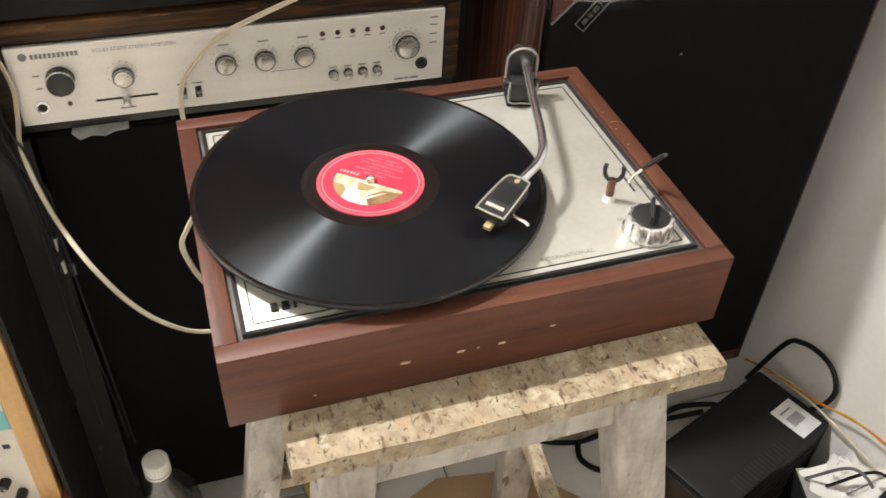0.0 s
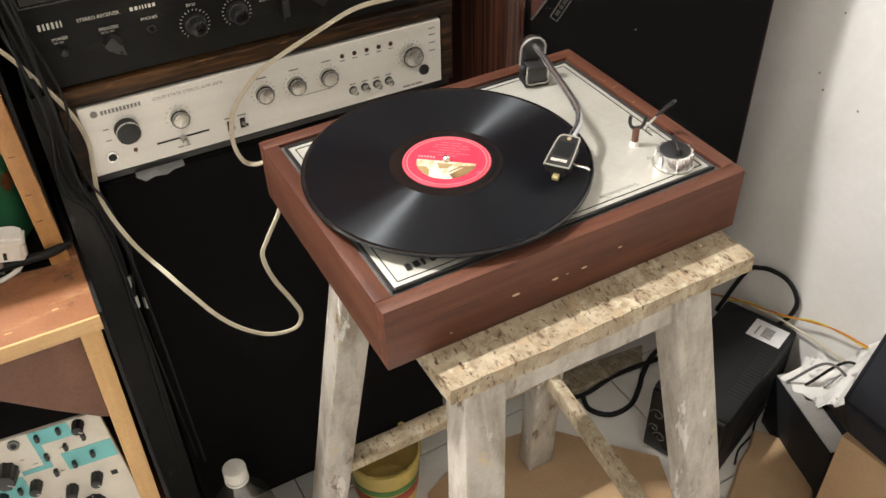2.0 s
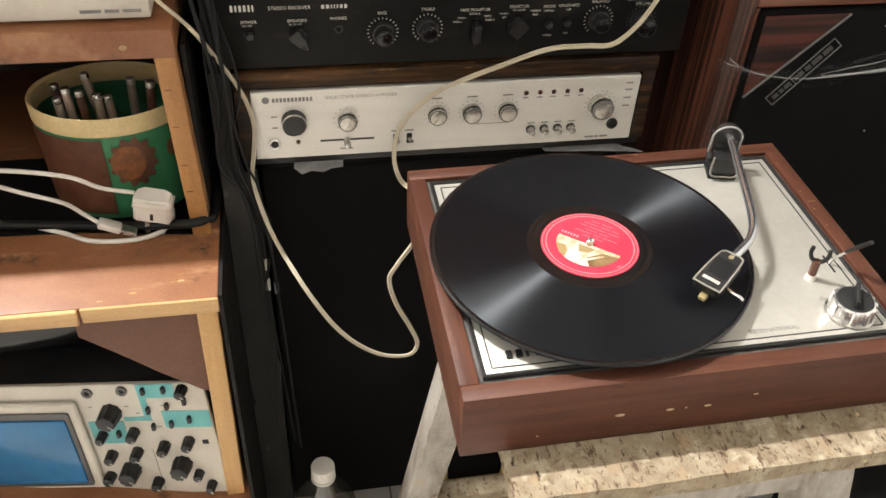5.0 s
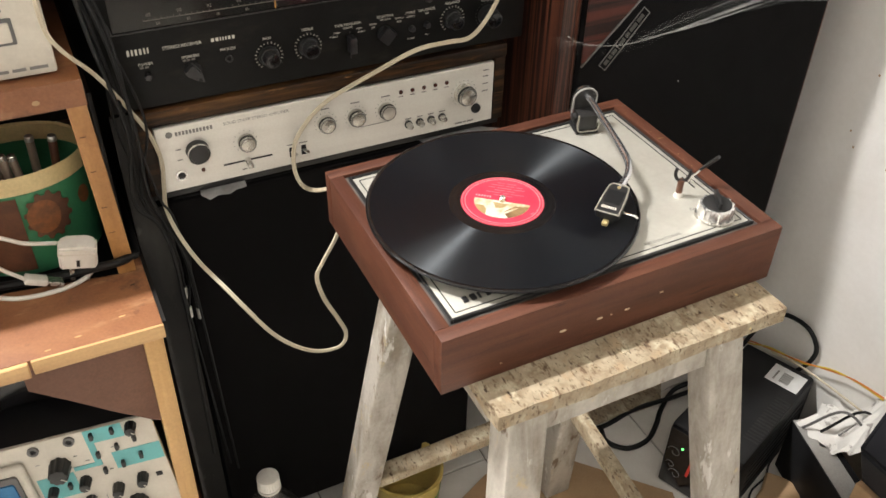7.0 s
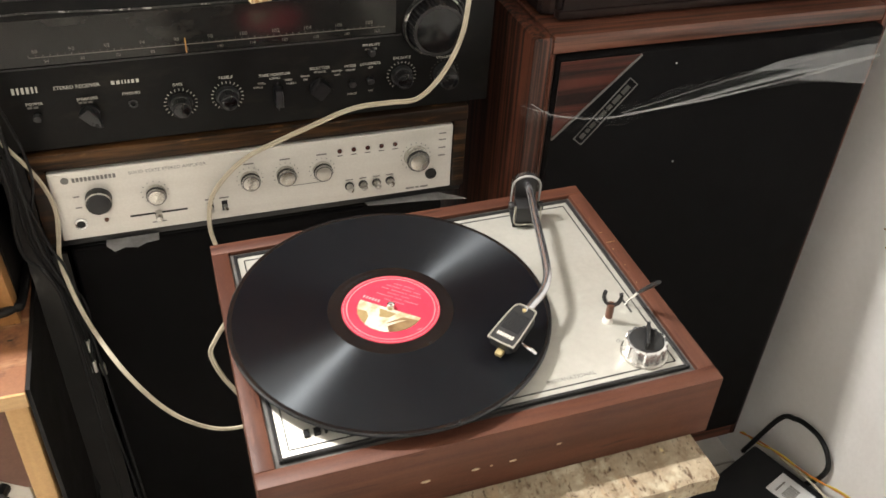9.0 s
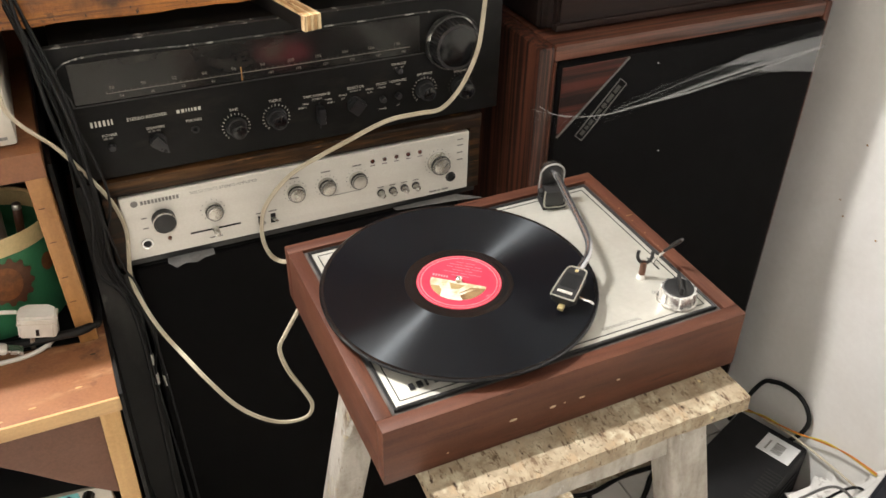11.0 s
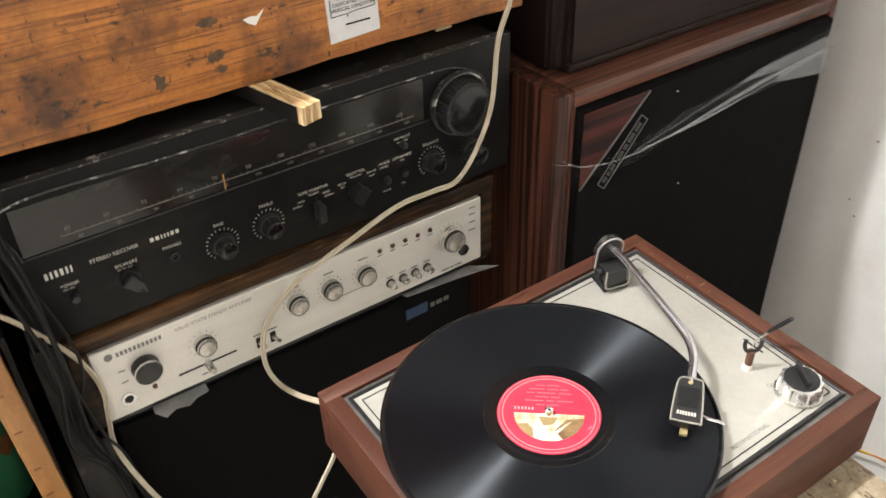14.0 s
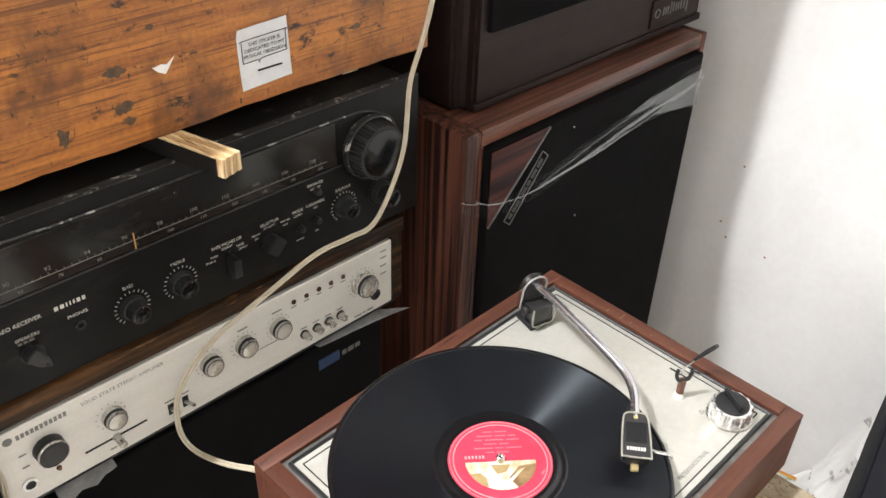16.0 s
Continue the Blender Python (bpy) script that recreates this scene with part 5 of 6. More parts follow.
def shelf_unit():
    sh = thing("shelf_unit", (-0.62, 0.35, 0), "worn laminated wooden shelf unit with open compartments", "shelf")
    XR, YB = -0.3595, 0.62
    part("side_panel", box(XR, XR + 0.004, 0.142, YB, 0.0, SHELF), DARKP, sh, "dark dusty side panel")
    part("side_panel", box(XR - 0.012, XR - 0.008, 0.262, YB, SHELF, 0.866), DARKP, sh)
    post = box(-0.3820, -0.3618, 0.141, 0.172, 0.3345, SHELF - 0.0135, 0.0015)
    for v in post.verts:
        v.co.x -= 0.012 * (SHELF - v.co.z)
    part("post", post, OAK, sh, "pale pine front post")
    mid = part("middle_shelf", rumple(box(-1.05, XR, 0.140, YB, SHELF - 0.0135, SHELF, 0.001), 0.0, 1), LAM, sh, "scuffed reddish laminate shelf")
    part("shelf_edging", box(-0.487, XR + 0.0005, 0.1365, 0.140, SHELF - 0.0175, SHELF + 0.0002, 0.0008, 1), EDGE, mid, "pale wooden edge strip")
    part("split_edging", rumple(box(-1.05, -0.490, 0.1345, 0.140, SHELF - 0.0185, SHELF - 0.0005, 0.001, 1), 0.0012, 40, 2), EDGE, mid, "split and lifting edge strip")
    for x, y, r in ((-0.395, 0.168, 0.0016), (-0.376, 0.215, 0.0012), (-0.44, 0.155, 0.0018), (-0.47, 0.147, 0.0014)):
        part("scuff", cyl(r, 0.0004, Matrix.Translation((x, y, SHELF)) @ Matrix.Diagonal((2.2, 0.7, 1, 1)), 9), EDGE if x < -0.39 else INK, mid)
    part("corner_board", prism([(-0.370, SHELF - 0.014), (-0.370, 0.508), (-0.380, 0.5085), (-0.393, 0.516), (-0.430, 0.547), (-0.470, 0.584), (-0.500, 0.610), (-0.500, SHELF - 0.014)], 0.004, Matrix.Translation((0, 0.156, 0)) @ pose(0, 0, 0, 90, 0, 0)), HARDB, sh, "broken brown hardboard corner piece")
    up = part("upper_shelf", box(-1.05, -0.3735, 0.236, YB, 0.866, 0.8935, 0.001), LAM, sh, "scuffed reddish laminate shelf")
    part("nail_mark", cyl(0.0036, 0.0006, front(-0.4175, 0.236, 0.8775) @ Matrix.Diagonal((1, 0.7, 1, 1)), 9), CARD, up)
    upper = box(-0.3935, -0.3745, 0.238, 0.262, SHELF, 0.866, 0.001)
    for v in upper.verts:
        v.co.x += 0.036 * (0.866 - v.co.z)
    uppost = part("upper_post", upper, PLY, sh, "orange plywood post")
    for z in (0.832, 0.792, 0.748, 0.716):
        part("pencil_mark", box(-0.390 + 0.036 * (0.866 - z), -0.384 + 0.036 * (0.866 - z), 0.2376, 0.2380, z, z + 0.0007), BROWNP, uppost)
    part("back_panel", box(-1.05, XR - 0.012, YB, YB + 0.006, 0.0, 0.90), DARKP, sh)
    part("bottom_shelf", box(-1.05, -0.3600, 0.128, YB, 0.300, 0.3345, 0.001), LAM, sh)
    part("side_panel", box(-1.06, -1.05, 0.142, YB, 0.0, 0.90), DARKP, sh)
    return sh


shelf_unit()


def signal_box():
    """Knobbed test instrument on the bottom shelf, turned a little towards the room."""
    top, deep = Vector((0.9757, -0.2058, 0.0751)), Vector((0.2142, 0.9681, -0.1300))
    rise = top.cross(deep)
    M = Matrix.Translation((-0.3965, 0.168, 0.5065)) @ Matrix((top, deep, rise)).transposed().to_4x4() @ Matrix.Translation((0.002, 0, 0.002)) @ pose(0, 0, 0, 0, -2.2, 0)
    sb = thing("test_instrument", (-0.5, 0.2, 0.3345), "cream test instrument with teal panels and black knobs", "instrument")
    H = 0.172
    part("housing", box(-0.30, -0.003, 0.006, 0.22, -H + 0.002, -0.003, 0.004, 2, None, M), BLACK, sb)
    fp = part("front_panel", box(-0.303, 0.0, 0.0, 0.006, -H, 0.0, 0.0015, 2, None, M), DEVICE, sb, "cream enamel control panel")

    def on(x0, x1, z0, z1, material, name, d=0.0006):
        return part(name, box(x0, x1, -d, 0.0, z0, z1, 0, 1, None, M), material, fp)

    on(-0.0765, -0.0340, -0.0200, -0.0006, TEAL, "teal_panel")
    on(-0.0765, -0.0690, -0.0480, -0.0200, TEAL, "teal_panel")
    on(-0.1010, -0.0690, -0.0540, -0.0480, TEAL, "teal_panel")
    on(-0.0555, -0.0012, -0.0650, -0.0400, TEAL, "teal_panel")
    on(-0.1445, -0.1030, -0.0880, -0.0540, TEAL, "teal_panel")
    on(-0.0800, -0.0794, -0.165, -0.1000, GREYINK, "printed_line", 0.0004)
    part("screen_bezel", box(-0.300, -0.1480, -0.008, 0.0, -0.155, -0.0200, 0.005, 3, None, M), DEVICE, sb, "raised cream screen bezel")
    sc = part("screen_frame", box(-0.290, -0.1580, -0.0095, -0.007, -0.146, -0.0320, 0.004, 2, None, M), GREYM, sb, "dark screen frame")
    part("screen", box(-0.284, -0.1640, -0.0105, -0.0090, -0.140, -0.0420, 0.003, 2, None, M), SCREEN, sc, "blue display screen")
    for x, z, r, h in ((-0.024, -0.0075, 0.0068, 0.014), (-0.113, -0.0400, 0.0125, 0.022), (-0.094, -0.0700, 0.0070, 0.016), (-0.0975, -0.1010, 0.0070, 0.016), (-0.063, -0.0920, 0.0072, 0.016), (-0.033, -0.0855, 0.0070, 0.016), (-0.0485, -0.1220, 0.0120, 0.020), (-0.0320, -0.138, 0.0060, 0.012),
                       (-0.129, -0.1050, 0.0070, 0.015), (-0.1315, -0.0735, 0.0062, 0.015), (-0.112, -0.1300, 0.0120, 0.020), (-0.140, -0.1400, 0.0070, 0.014), (-0.084, -0.1500, 0.0070, 0.014), (-0.020, -0.1560, 0.0060, 0.014)):
        k = part("knob", cyl(r, h, M @ pose(x, 0, z, 90, 0, 0), 36, r * 0.86, r * 0.12, None, 9, r * 0.08), BLACK, sb, "black ribbed knob")
        part("knob_line", box(-0.0005, 0.0005, r * 0.25, r * 0.85, h, h + 0.0006, 0, 1, None, M @ pose(x, 0, z, 90, 0, 0) @ pose(0, 0, 0, 0, 0, -130)), CREAMINK, k)
    for x, z in ((-0.045, -0.0070), (-0.0685, -0.0085), (-0.0250, -0.0245), (-0.0465, -0.0310), (-0.0690, -0.0365), (-0.0250, -0.0515), (-0.0470, -0.0580), (-0.0685, -0.0615), (-0.1120, -0.0715)):
        part("switch", box(x - 0.0020, x + 0.0020, -0.006, 0.0, z - 0.0042, z + 0.0042, 0.0006, 1, None, M), BLACK, sb, "small black rocker switch")
    for x, z in ((-0.093, -0.0085), (-0.133, -0.0105)):
        s = part("socket", lathe([(0.0062, 0), (0.0062, 0.003), (0.0034, 0.003), (0.0032, 0.0005)], 20, M @ pose(x, 0, z, 90, 0, 0)), GREYM, sb, "metal ringed socket")
        part("socket_hole", cyl(0.0034, 0.001, M @ pose(x, 0, z, 90, 0, 0), 16), INK, s)
    on(-0.0180, -0.0110, -0.0915, -0.0855, INK, "jack_slot", 0.0008)
    for k in range(12):
        x, z = -0.138 + 0.0105 * k, -0.0325 - 0.0105 * (k % 4)
        on(x, x + 0.0045, z, z + 0.0009, GREYINK, "printed_bar", 0.0004)
    return sb


signal_box()
# Added dark sheet: stands in for the shade in the gap behind shelf and cabinet.
single("gap_shade_sheet", rumple(box(-0.60, -0.20, 0.668, 0.674, 0.0, 1.10, 0.001, 1), 0.0, 1), DARKP, "added dark sheet standing in for shade behind the shelf and cabinet", "board")
single("dusty_board", prism([(-0.3550, 0.0), (-0.3160, 0.0), (-0.3160, 0.699), (-0.3325, 0.699), (-0.3325, 0.819), (-0.3550, 0.819)], 0.005, Matrix.Translation((0, 0.295, 0)) @ pose(0, 0, 0, 90, 0, 0)), DUSTY, "dusty dark grey board wedged between shelf and cabinet", "board")
single("black_bag", rumple(box(-0.66, -0.42, 0.24, 0.47, 0.500, 0.590, 0.02, 3), 0.006, 14, 4), GLOSS, "crumpled black plastic bag on the instrument", "bag")


def tin_with_pens():
    tn = thing("tin", (-0.460, 0.330, SHELF), "oval flower-printed tin filled with pens and tools", "tin")
    c = Matrix.Translation((-0.460, 0.330, SHELF)) @ Matrix.Diagonal((1.0, 0.78, 1.19, 1))
    part("body", lathe([(0.068, 0), (0.072, 0.004), (0.0765, 0.088), (0.074, 0.088), (0.070, 0.006), (0.0, 0.005)], 56, c), GREENP, tn, "green printed body")
    part("rim_band", lathe([(0.0762, 0.088), (0.0776, 0.089), (0.0780, 0.104), (0.0765, 0.106), (0.0735, 0.104), (0.0735, 0.088)], 56, c), CREAMP, tn, "cream rim band")

    def patch(a0, a1, z0, z1, material, name, label, edge=0.0, r=0.0778):
        bm, n, k = bmesh.new(), 16, 6
        g = [[bm.verts.new(c @ Vector(((r - 0.004 * (0.078 - (z0 + (z1 - z0) * j / k)) / 0.074) * math.cos(radians(a0 + (a1 - a0) * i / n)), (r - 0.004 * (0.078 - (z0 + (z1 - z0) * j / k)) / 0.074) * math.sin(radians(a0 + (a1 - a0) * i / n)), z0 + (z1 - z0) * j / k))) for j in range(k + 1)] for i in range(n + 1)]
        for a, b in zip(g, g[1:]):
            for j in range(k):
                bm.faces.new((a[j], b[j], b[j + 1], a[j + 1]))
        return part(name, bm, material, tn, label)

    patch(196, 268, 0.008, 0.086, BROWNP, "brown_print", "brown printed field")

    def round_print(a, z, r, material, name, lift, teeth=0):
        bm = bmesh.new()
        mid = bm.verts.new(c @ Vector(((0.0784 + lift) * math.cos(radians(a)), (0.0784 + lift) * math.sin(radians(a)), z)))
        ring = []
        for k in range(48):
            q = 2 * math.pi * k / 48
            rr = r * (1 - (0.16 if teeth and k % 4 < 2 else 0))
            an = radians(a) + rr * math.cos(q) / 0.078
            ring.append(bm.verts.new(c @ Vector(((0.0784 + lift) * math.cos(an), (0.0784 + lift) * math.sin(an), z + rr * math.sin(q)))))
        for k in range(48):
            bm.faces.new((mid, ring[k], ring[(k + 1) % 48]))
        return part(name, bm, material, tn)

    round_print(288, 0.062, 0.025, BROWNP, "flower_petals", 0.0004, 1)
    round_print(284, 0.062, 0.017, FLOWER, "flower_heart", 0.0008)
    round_print(322, 0.066, 0.009, FLOWER, "flower_bud", 0.0004)
    pens = ((-0.500, 0.308, -2), (-0.487, 0.304, -3), (-0.473, 0.304, -4), (-0.459, 0.304, -3), (-0.446, 0.306, -5), (-0.425, 0.322, 5), (-0.462, 0.336, -9), (-0.440, 0.340, 2), (-0.505, 0.335, -3))
    for k, (x, y, a) in enumerate(pens):
        pn = thing("marker_pen", (x, y, SHELF + 0.006), "slim marker pen standing in the printed tin", "pen", "pens in the tin")
        m = Matrix.Translation((x, y, SHELF + 0.006)) @ pose(0, 0, 0, a * 0.6, a, 0)
        h = 0.118 + 0.004 * ((k * 7) % 4)
        part("barrel", cyl(0.0045, h, m, 14, None, 0.001), (PENB, PENB, BROWNP)[k % 3], pn)
        part("tip", cyl(0.0047, 0.006, m @ Matrix.Translation((0, 0, h)), 14, 0.0045, 0.001), STEEL, pn, "bright metal pen end")
    return tn


tin_with_pens()
single("black_mat", rumple(prism([(-0.66, 0.262), (-0.50, 0.256), (-0.41, 0.243), (-0.372, 0.238), (-0.372, 0.40), (-0.66, 0.40)], 0.0012, Matrix.Translation((0, 0, SHELF))), 0.0, 1), CLOTHB, "black cloth mat lying on the shelf under the tin", "mat")


def plug_adapter():
    pg = thing("plug_adapter", (-0.418, 0.240, SHELF), "white mains plug adapter with cables on the shelf", "plug")
    m = Matrix.Translation((-0.4215, 0.242, 0.6865)) @ pose(0, 0, 0, 6, 9, -8) @ Matrix.Diagonal((0.90, 0.90, 1.25, 1))
    part("shell", prism([(-0.021, -0.012), (-0.018, -0.014), (0.018, -0.014), (0.021, -0.012), (0.021, 0.006), (0.012, 0.012), (-0.012, 0.012), (-0.021, 0.006)], 0.024, m, 0.0025), WHITEP, pg)
    part("shell_seam", box(-0.0215, 0.0215, -0.0144, 0.0118, 0.0165, 0.0172, 0, 1, None, m), DEVICE, pg)
    part("pin_slot", box(-0.0018, 0.0018, -0.0146, -0.013, 0.004, 0.011, 0, 1, None, m), INK, pg)
    for x in (-0.008, 0.008):
        part("pin", box(x - 0.003, x + 0.003, -0.002, 0.002, -0.0205, 0.001, 0.0005, 1, None, m), STEEL, pg, "brass mains pin")
    return pg


plug_adapter()


def usb_lead():
    us = thing("charging_cable", (-0.47, 0.235, SHELF), "white charging cable with a bare USB plug", "cable")
    part("lead", tube([(-0.64, 0.285, 0.663), (-0.57, 0.275, 0.663), (-0.522, 0.257, 0.662), (-0.487, 0.238, 0.662), (-0.447, 0.235, 0.662), (-0.421, 0.241, 0.664), (-0.407, 0.247, 0.674), (-0.404, 0.250, 0.688)], 0.0026, 10), WHITEP, us)
    part("lead", tube([(-0.60, 0.236, 0.760), (-0.545, 0.235, 0.733), (-0.504, 0.236, 0.714), (-0.489, 0.238, 0.698), (-0.476, 0.239, 0.684)], 0.0022, 10), WHITEP, us)
    M = Matrix.Translation((-0.476, 0.239, 0.684)) @ pose(0, 0, 0, 0, 25, 0)
    part("plug_body", box(-0.001, 0.022, -0.0065, 0.0065, -0.0040, 0.0040, 0.0022, 2, None, M), WHITEP, us)
    part("plug_shell", box(0.022, 0.038, -0.0058, 0.0058, -0.0023, 0.0023, 0.0004, 1, None, M), STEEL, us, "bare metal USB tip")
    part("lead", tube([(-0.60, 0.215, 0.770), (-0.55, 0.222, 0.766), (-0.492, 0.226, 0.752), (-0.465, 0.235, 0.730), (-0.437, 0.243, 0.716)], 0.0022, 10), WHITEP, us)
    return us


usb_lead()
single("black_lead", tube([(-0.62, 0.275, 0.667), (-0.52, 0.262, 0.667), (-0.44, 0.250, 0.6685), (-0.405, 0.236, 0.678), (-0.384, 0.233, 0.680), (-0.370, 0.240, 0.679), (-0.3625, 0.262, 0.676), (-0.3620, 0.42, 0.668)], 0.0048, 10), WIRE, "thick black cable over the shelf edge", "cable")


def white_switch_box():
    wb = thing("voltage_stabiliser", (-0.48, 0.35, 0.8935), "cream metal mains box with a rocker switch", "appliance")
    X0, X1, Y0 = -0.66, -0.3905, 0.252
    part("housing", box(X0, X1, Y0, 0.50, 0.897, 1.04, 0.003, 2), DEVICE, wb)
    for x in (X0 + 0.03, X1 - 0.03):
        for y in (Y0 + 0.03, 0.46):
            part("foot", cyl(0.008, 0.004, Matrix.Translation((x, y, 0.8935)), 14), RUBBER, wb)
    s = part("rocker_frame", box(-0.0105, 0.0105, -0.002, 0.001, -0.0125, 0.0125, 0.0012, 2, None, Matrix.Translation((-0.4285, Y0, 0.9425))), GREYM, wb, "dark rocker switch frame")
    part("rocker", box(-0.0075, 0.0075, -0.004, 0.0, -0.0095, 0.0095, 0.0015, 2, None, Matrix.Translation((-0.4285, Y0, 0.9425)) @ pose(0, 0, 0, 6, 0, 0)), DEVICE, s)
    part("printed_bar", bars(bmesh.new(), -0.450, Y0, 0.9035, (0.018, 0.012, 0.016), 0.0030, 0.003), GREYINK, wb)
    part("printed_bar", bars(bmesh.new(), -0.434, Y0, 0.9610, (0.004, 0.005), 0.0020, 0.0015), GREYINK, wb)
    return wb


white_switch_box()

# ---- cords ----
def twin_cord(name, points, label):
    """A flat two-core cord: both cores side by side in one mesh."""
    bm = tube(points, 0.00135, 8, 8, None, 1.0, -0.0012)
    tube(points, 0.00135, 8, 8, bm, 1.0, 0.0012)
    return single(name, bm, IVORY, label, "cord")


twin_cord("speaker_cord", [(0.150, 0.262, 1.30), (0.143, 0.262, 1.12), (0.129, 0.262, 1.051), (0.116, 0.262, 1.013), (0.103, 0.262, 0.979), (0.096, 0.262, 0.917), (0.078, 0.262, 0.875), (0.050, 0.256, 0.852), (0.021, 0.255, 0.851), (-0.006, 0.258, 0.849), (-0.029, 0.259, 0.844),
                           (-0.065, 0.262, 0.829), (-0.093, 0.266, 0.816), (-0.122, 0.270, 0.801), (-0.142, 0.273, 0.784), (-0.160, 0.272, 0.764), (-0.168, 0.270, 0.747), (-0.171, 0.264, 0.723), (-0.168, 0.248, 0.711), (-0.167, 0.202, 0.732), (-0.166, 0.150, 0.766)], "ivory twin-core cord draped across both amplifiers")
twin_cord("mains_cord", [(-0.160, 0.137, 0.745), (-0.1665, 0.138, 0.715), (-0.184, 0.140, 0.682), (-0.191, 0.145, 0.658), (-0.183, 0.150, 0.620), (-0.167, 0.154, 0.580), (-0.158, 0.156, 0.551), (-0.167, 0.157, 0.533), (-0.196, 0.156, 0.538), (-0.224, 0.154, 0.561), (-0.247, 0.156, 0.589),
                         (-0.268, 0.162, 0.625), (-0.285, 0.180, 0.650), (-0.303, 0.218, 0.666), (-0.315, 0.248, 0.688), (-0.320, 0.266, 0.711), (-0.3165, 0.275, 0.735), (-0.3135, 0.277, 0.765), (-0.320, 0.274, 0.800), (-0.336, 0.268, 0.838), (-0.359, 0.252, 0.886), (-0.383, 0.238, 0.922), (-0.393, 0.236, 0.945), (-0.395, 0.240, 0.985), (-0.398, 0.250, 1.05)], "long ivory cord looping from the record player")
for k in range(6):
    x0 = -0.346 + 0.0040 * k + random.uniform(-0.003, 0.003)
    y0 = 0.262 + 0.018 * random.random()
    sway = random.uniform(-0.012, 0.016)
    low = random.choice((0.56, 0.575, 0.59, 0.30, 0.25))
    pts = [(x0 - 0.022 + random.uniform(-0.02, 0.01), y0 + 0.03, 1.02), (x0 - 0.012, y0, 0.92), (x0 + sway - 0.006, y0 - 0.01, 0.82), (x0 - sway * 0.7, y0, 0.73), (x0 + 0.018 + sway * 0.4, y0 - 0.01, 0.655), (x0 + 0.028 - sway, y0, low)]
    w = thing("audio_lead", (x0, y0, low), "thin black audio lead hanging beside the shelf", "cable", "leads beside the shelf")
    part("lead", tube(pts, 0.0015 + 0.0006 * (k % 3 == 0), 8), WIRE, w)
    if low > 0.5:
        e = Vector(pts[-1])
        part("plug_tip", cyl(0.0030, 0.016, Matrix.Translation(e - Vector((0, 0, 0.015))), 12, None, 0.0006), STEEL if k % 2 else WHITEP, w, "pale plug tip")


# ---- things on the floor ----
def bottle():
    bt = thing("bottle", (-0.270, 0.196, 0), "clear plastic bottle with a white screw cap", "bottle")
    c = Matrix.Translation((-0.270, 0.196, 0)) @ Matrix.Diagonal((1, 1, 0.962, 1))
    part("body", lathe([(0.0, 0.004), (0.036, 0.0), (0.043, 0.008), (0.044, 0.08), (0.041, 0.10), (0.044, 0.12), (0.044, 0.205), (0.040, 0.230), (0.028, 0.252), (0.016, 0.268), (0.0135, 0.290)], 48, c), PET, bt)
    part("cap", cyl(0.0155, 0.020, c @ Matrix.Translation((0, 0, 0.288)), 72, None, 0.002, None, 24, 0.0006), WHITEP, bt, "white ribbed screw cap")
    part("cap_ring", cyl(0.0160, 0.004, c @ Matrix.Translation((0, 0, 0.2825)), 40), WHITEP, bt)
    return bt


bottle()


def round_tub():
    tb = thing("tub", (-0.030, 0.265, 0), "yellow plastic tub with red and green print", "tub")
    c = Matrix.Translation((-0.034, 0.262, 0)) @ Matrix.Diagonal((1, 1, 1.12, 1))
    part("wall", lathe([(0.0, 0.003), (0.046, 0.0), (0.050, 0.004), (0.058, 0.095), (0.061, 0.096), (0.061, 0.101), (0.056, 0.101), (0.048, 0.006), (0.0, 0.006)], 48, c), TUBY, tb)
    for z0, z1, m2, n in ((0.030, 0.050, TUBR, "red_band"), (0.054, 0.066, TUBG, "green_band")):
        part(n, lathe([(0.0503 + z0 * 0.088, z0), (0.0508 + z0 * 0.088, z0), (0.0508 + z1 * 0.088, z1), (0.0503 + z1 * 0.088, z1)], 48, c), m2, tb)
    return tb


round_tub()


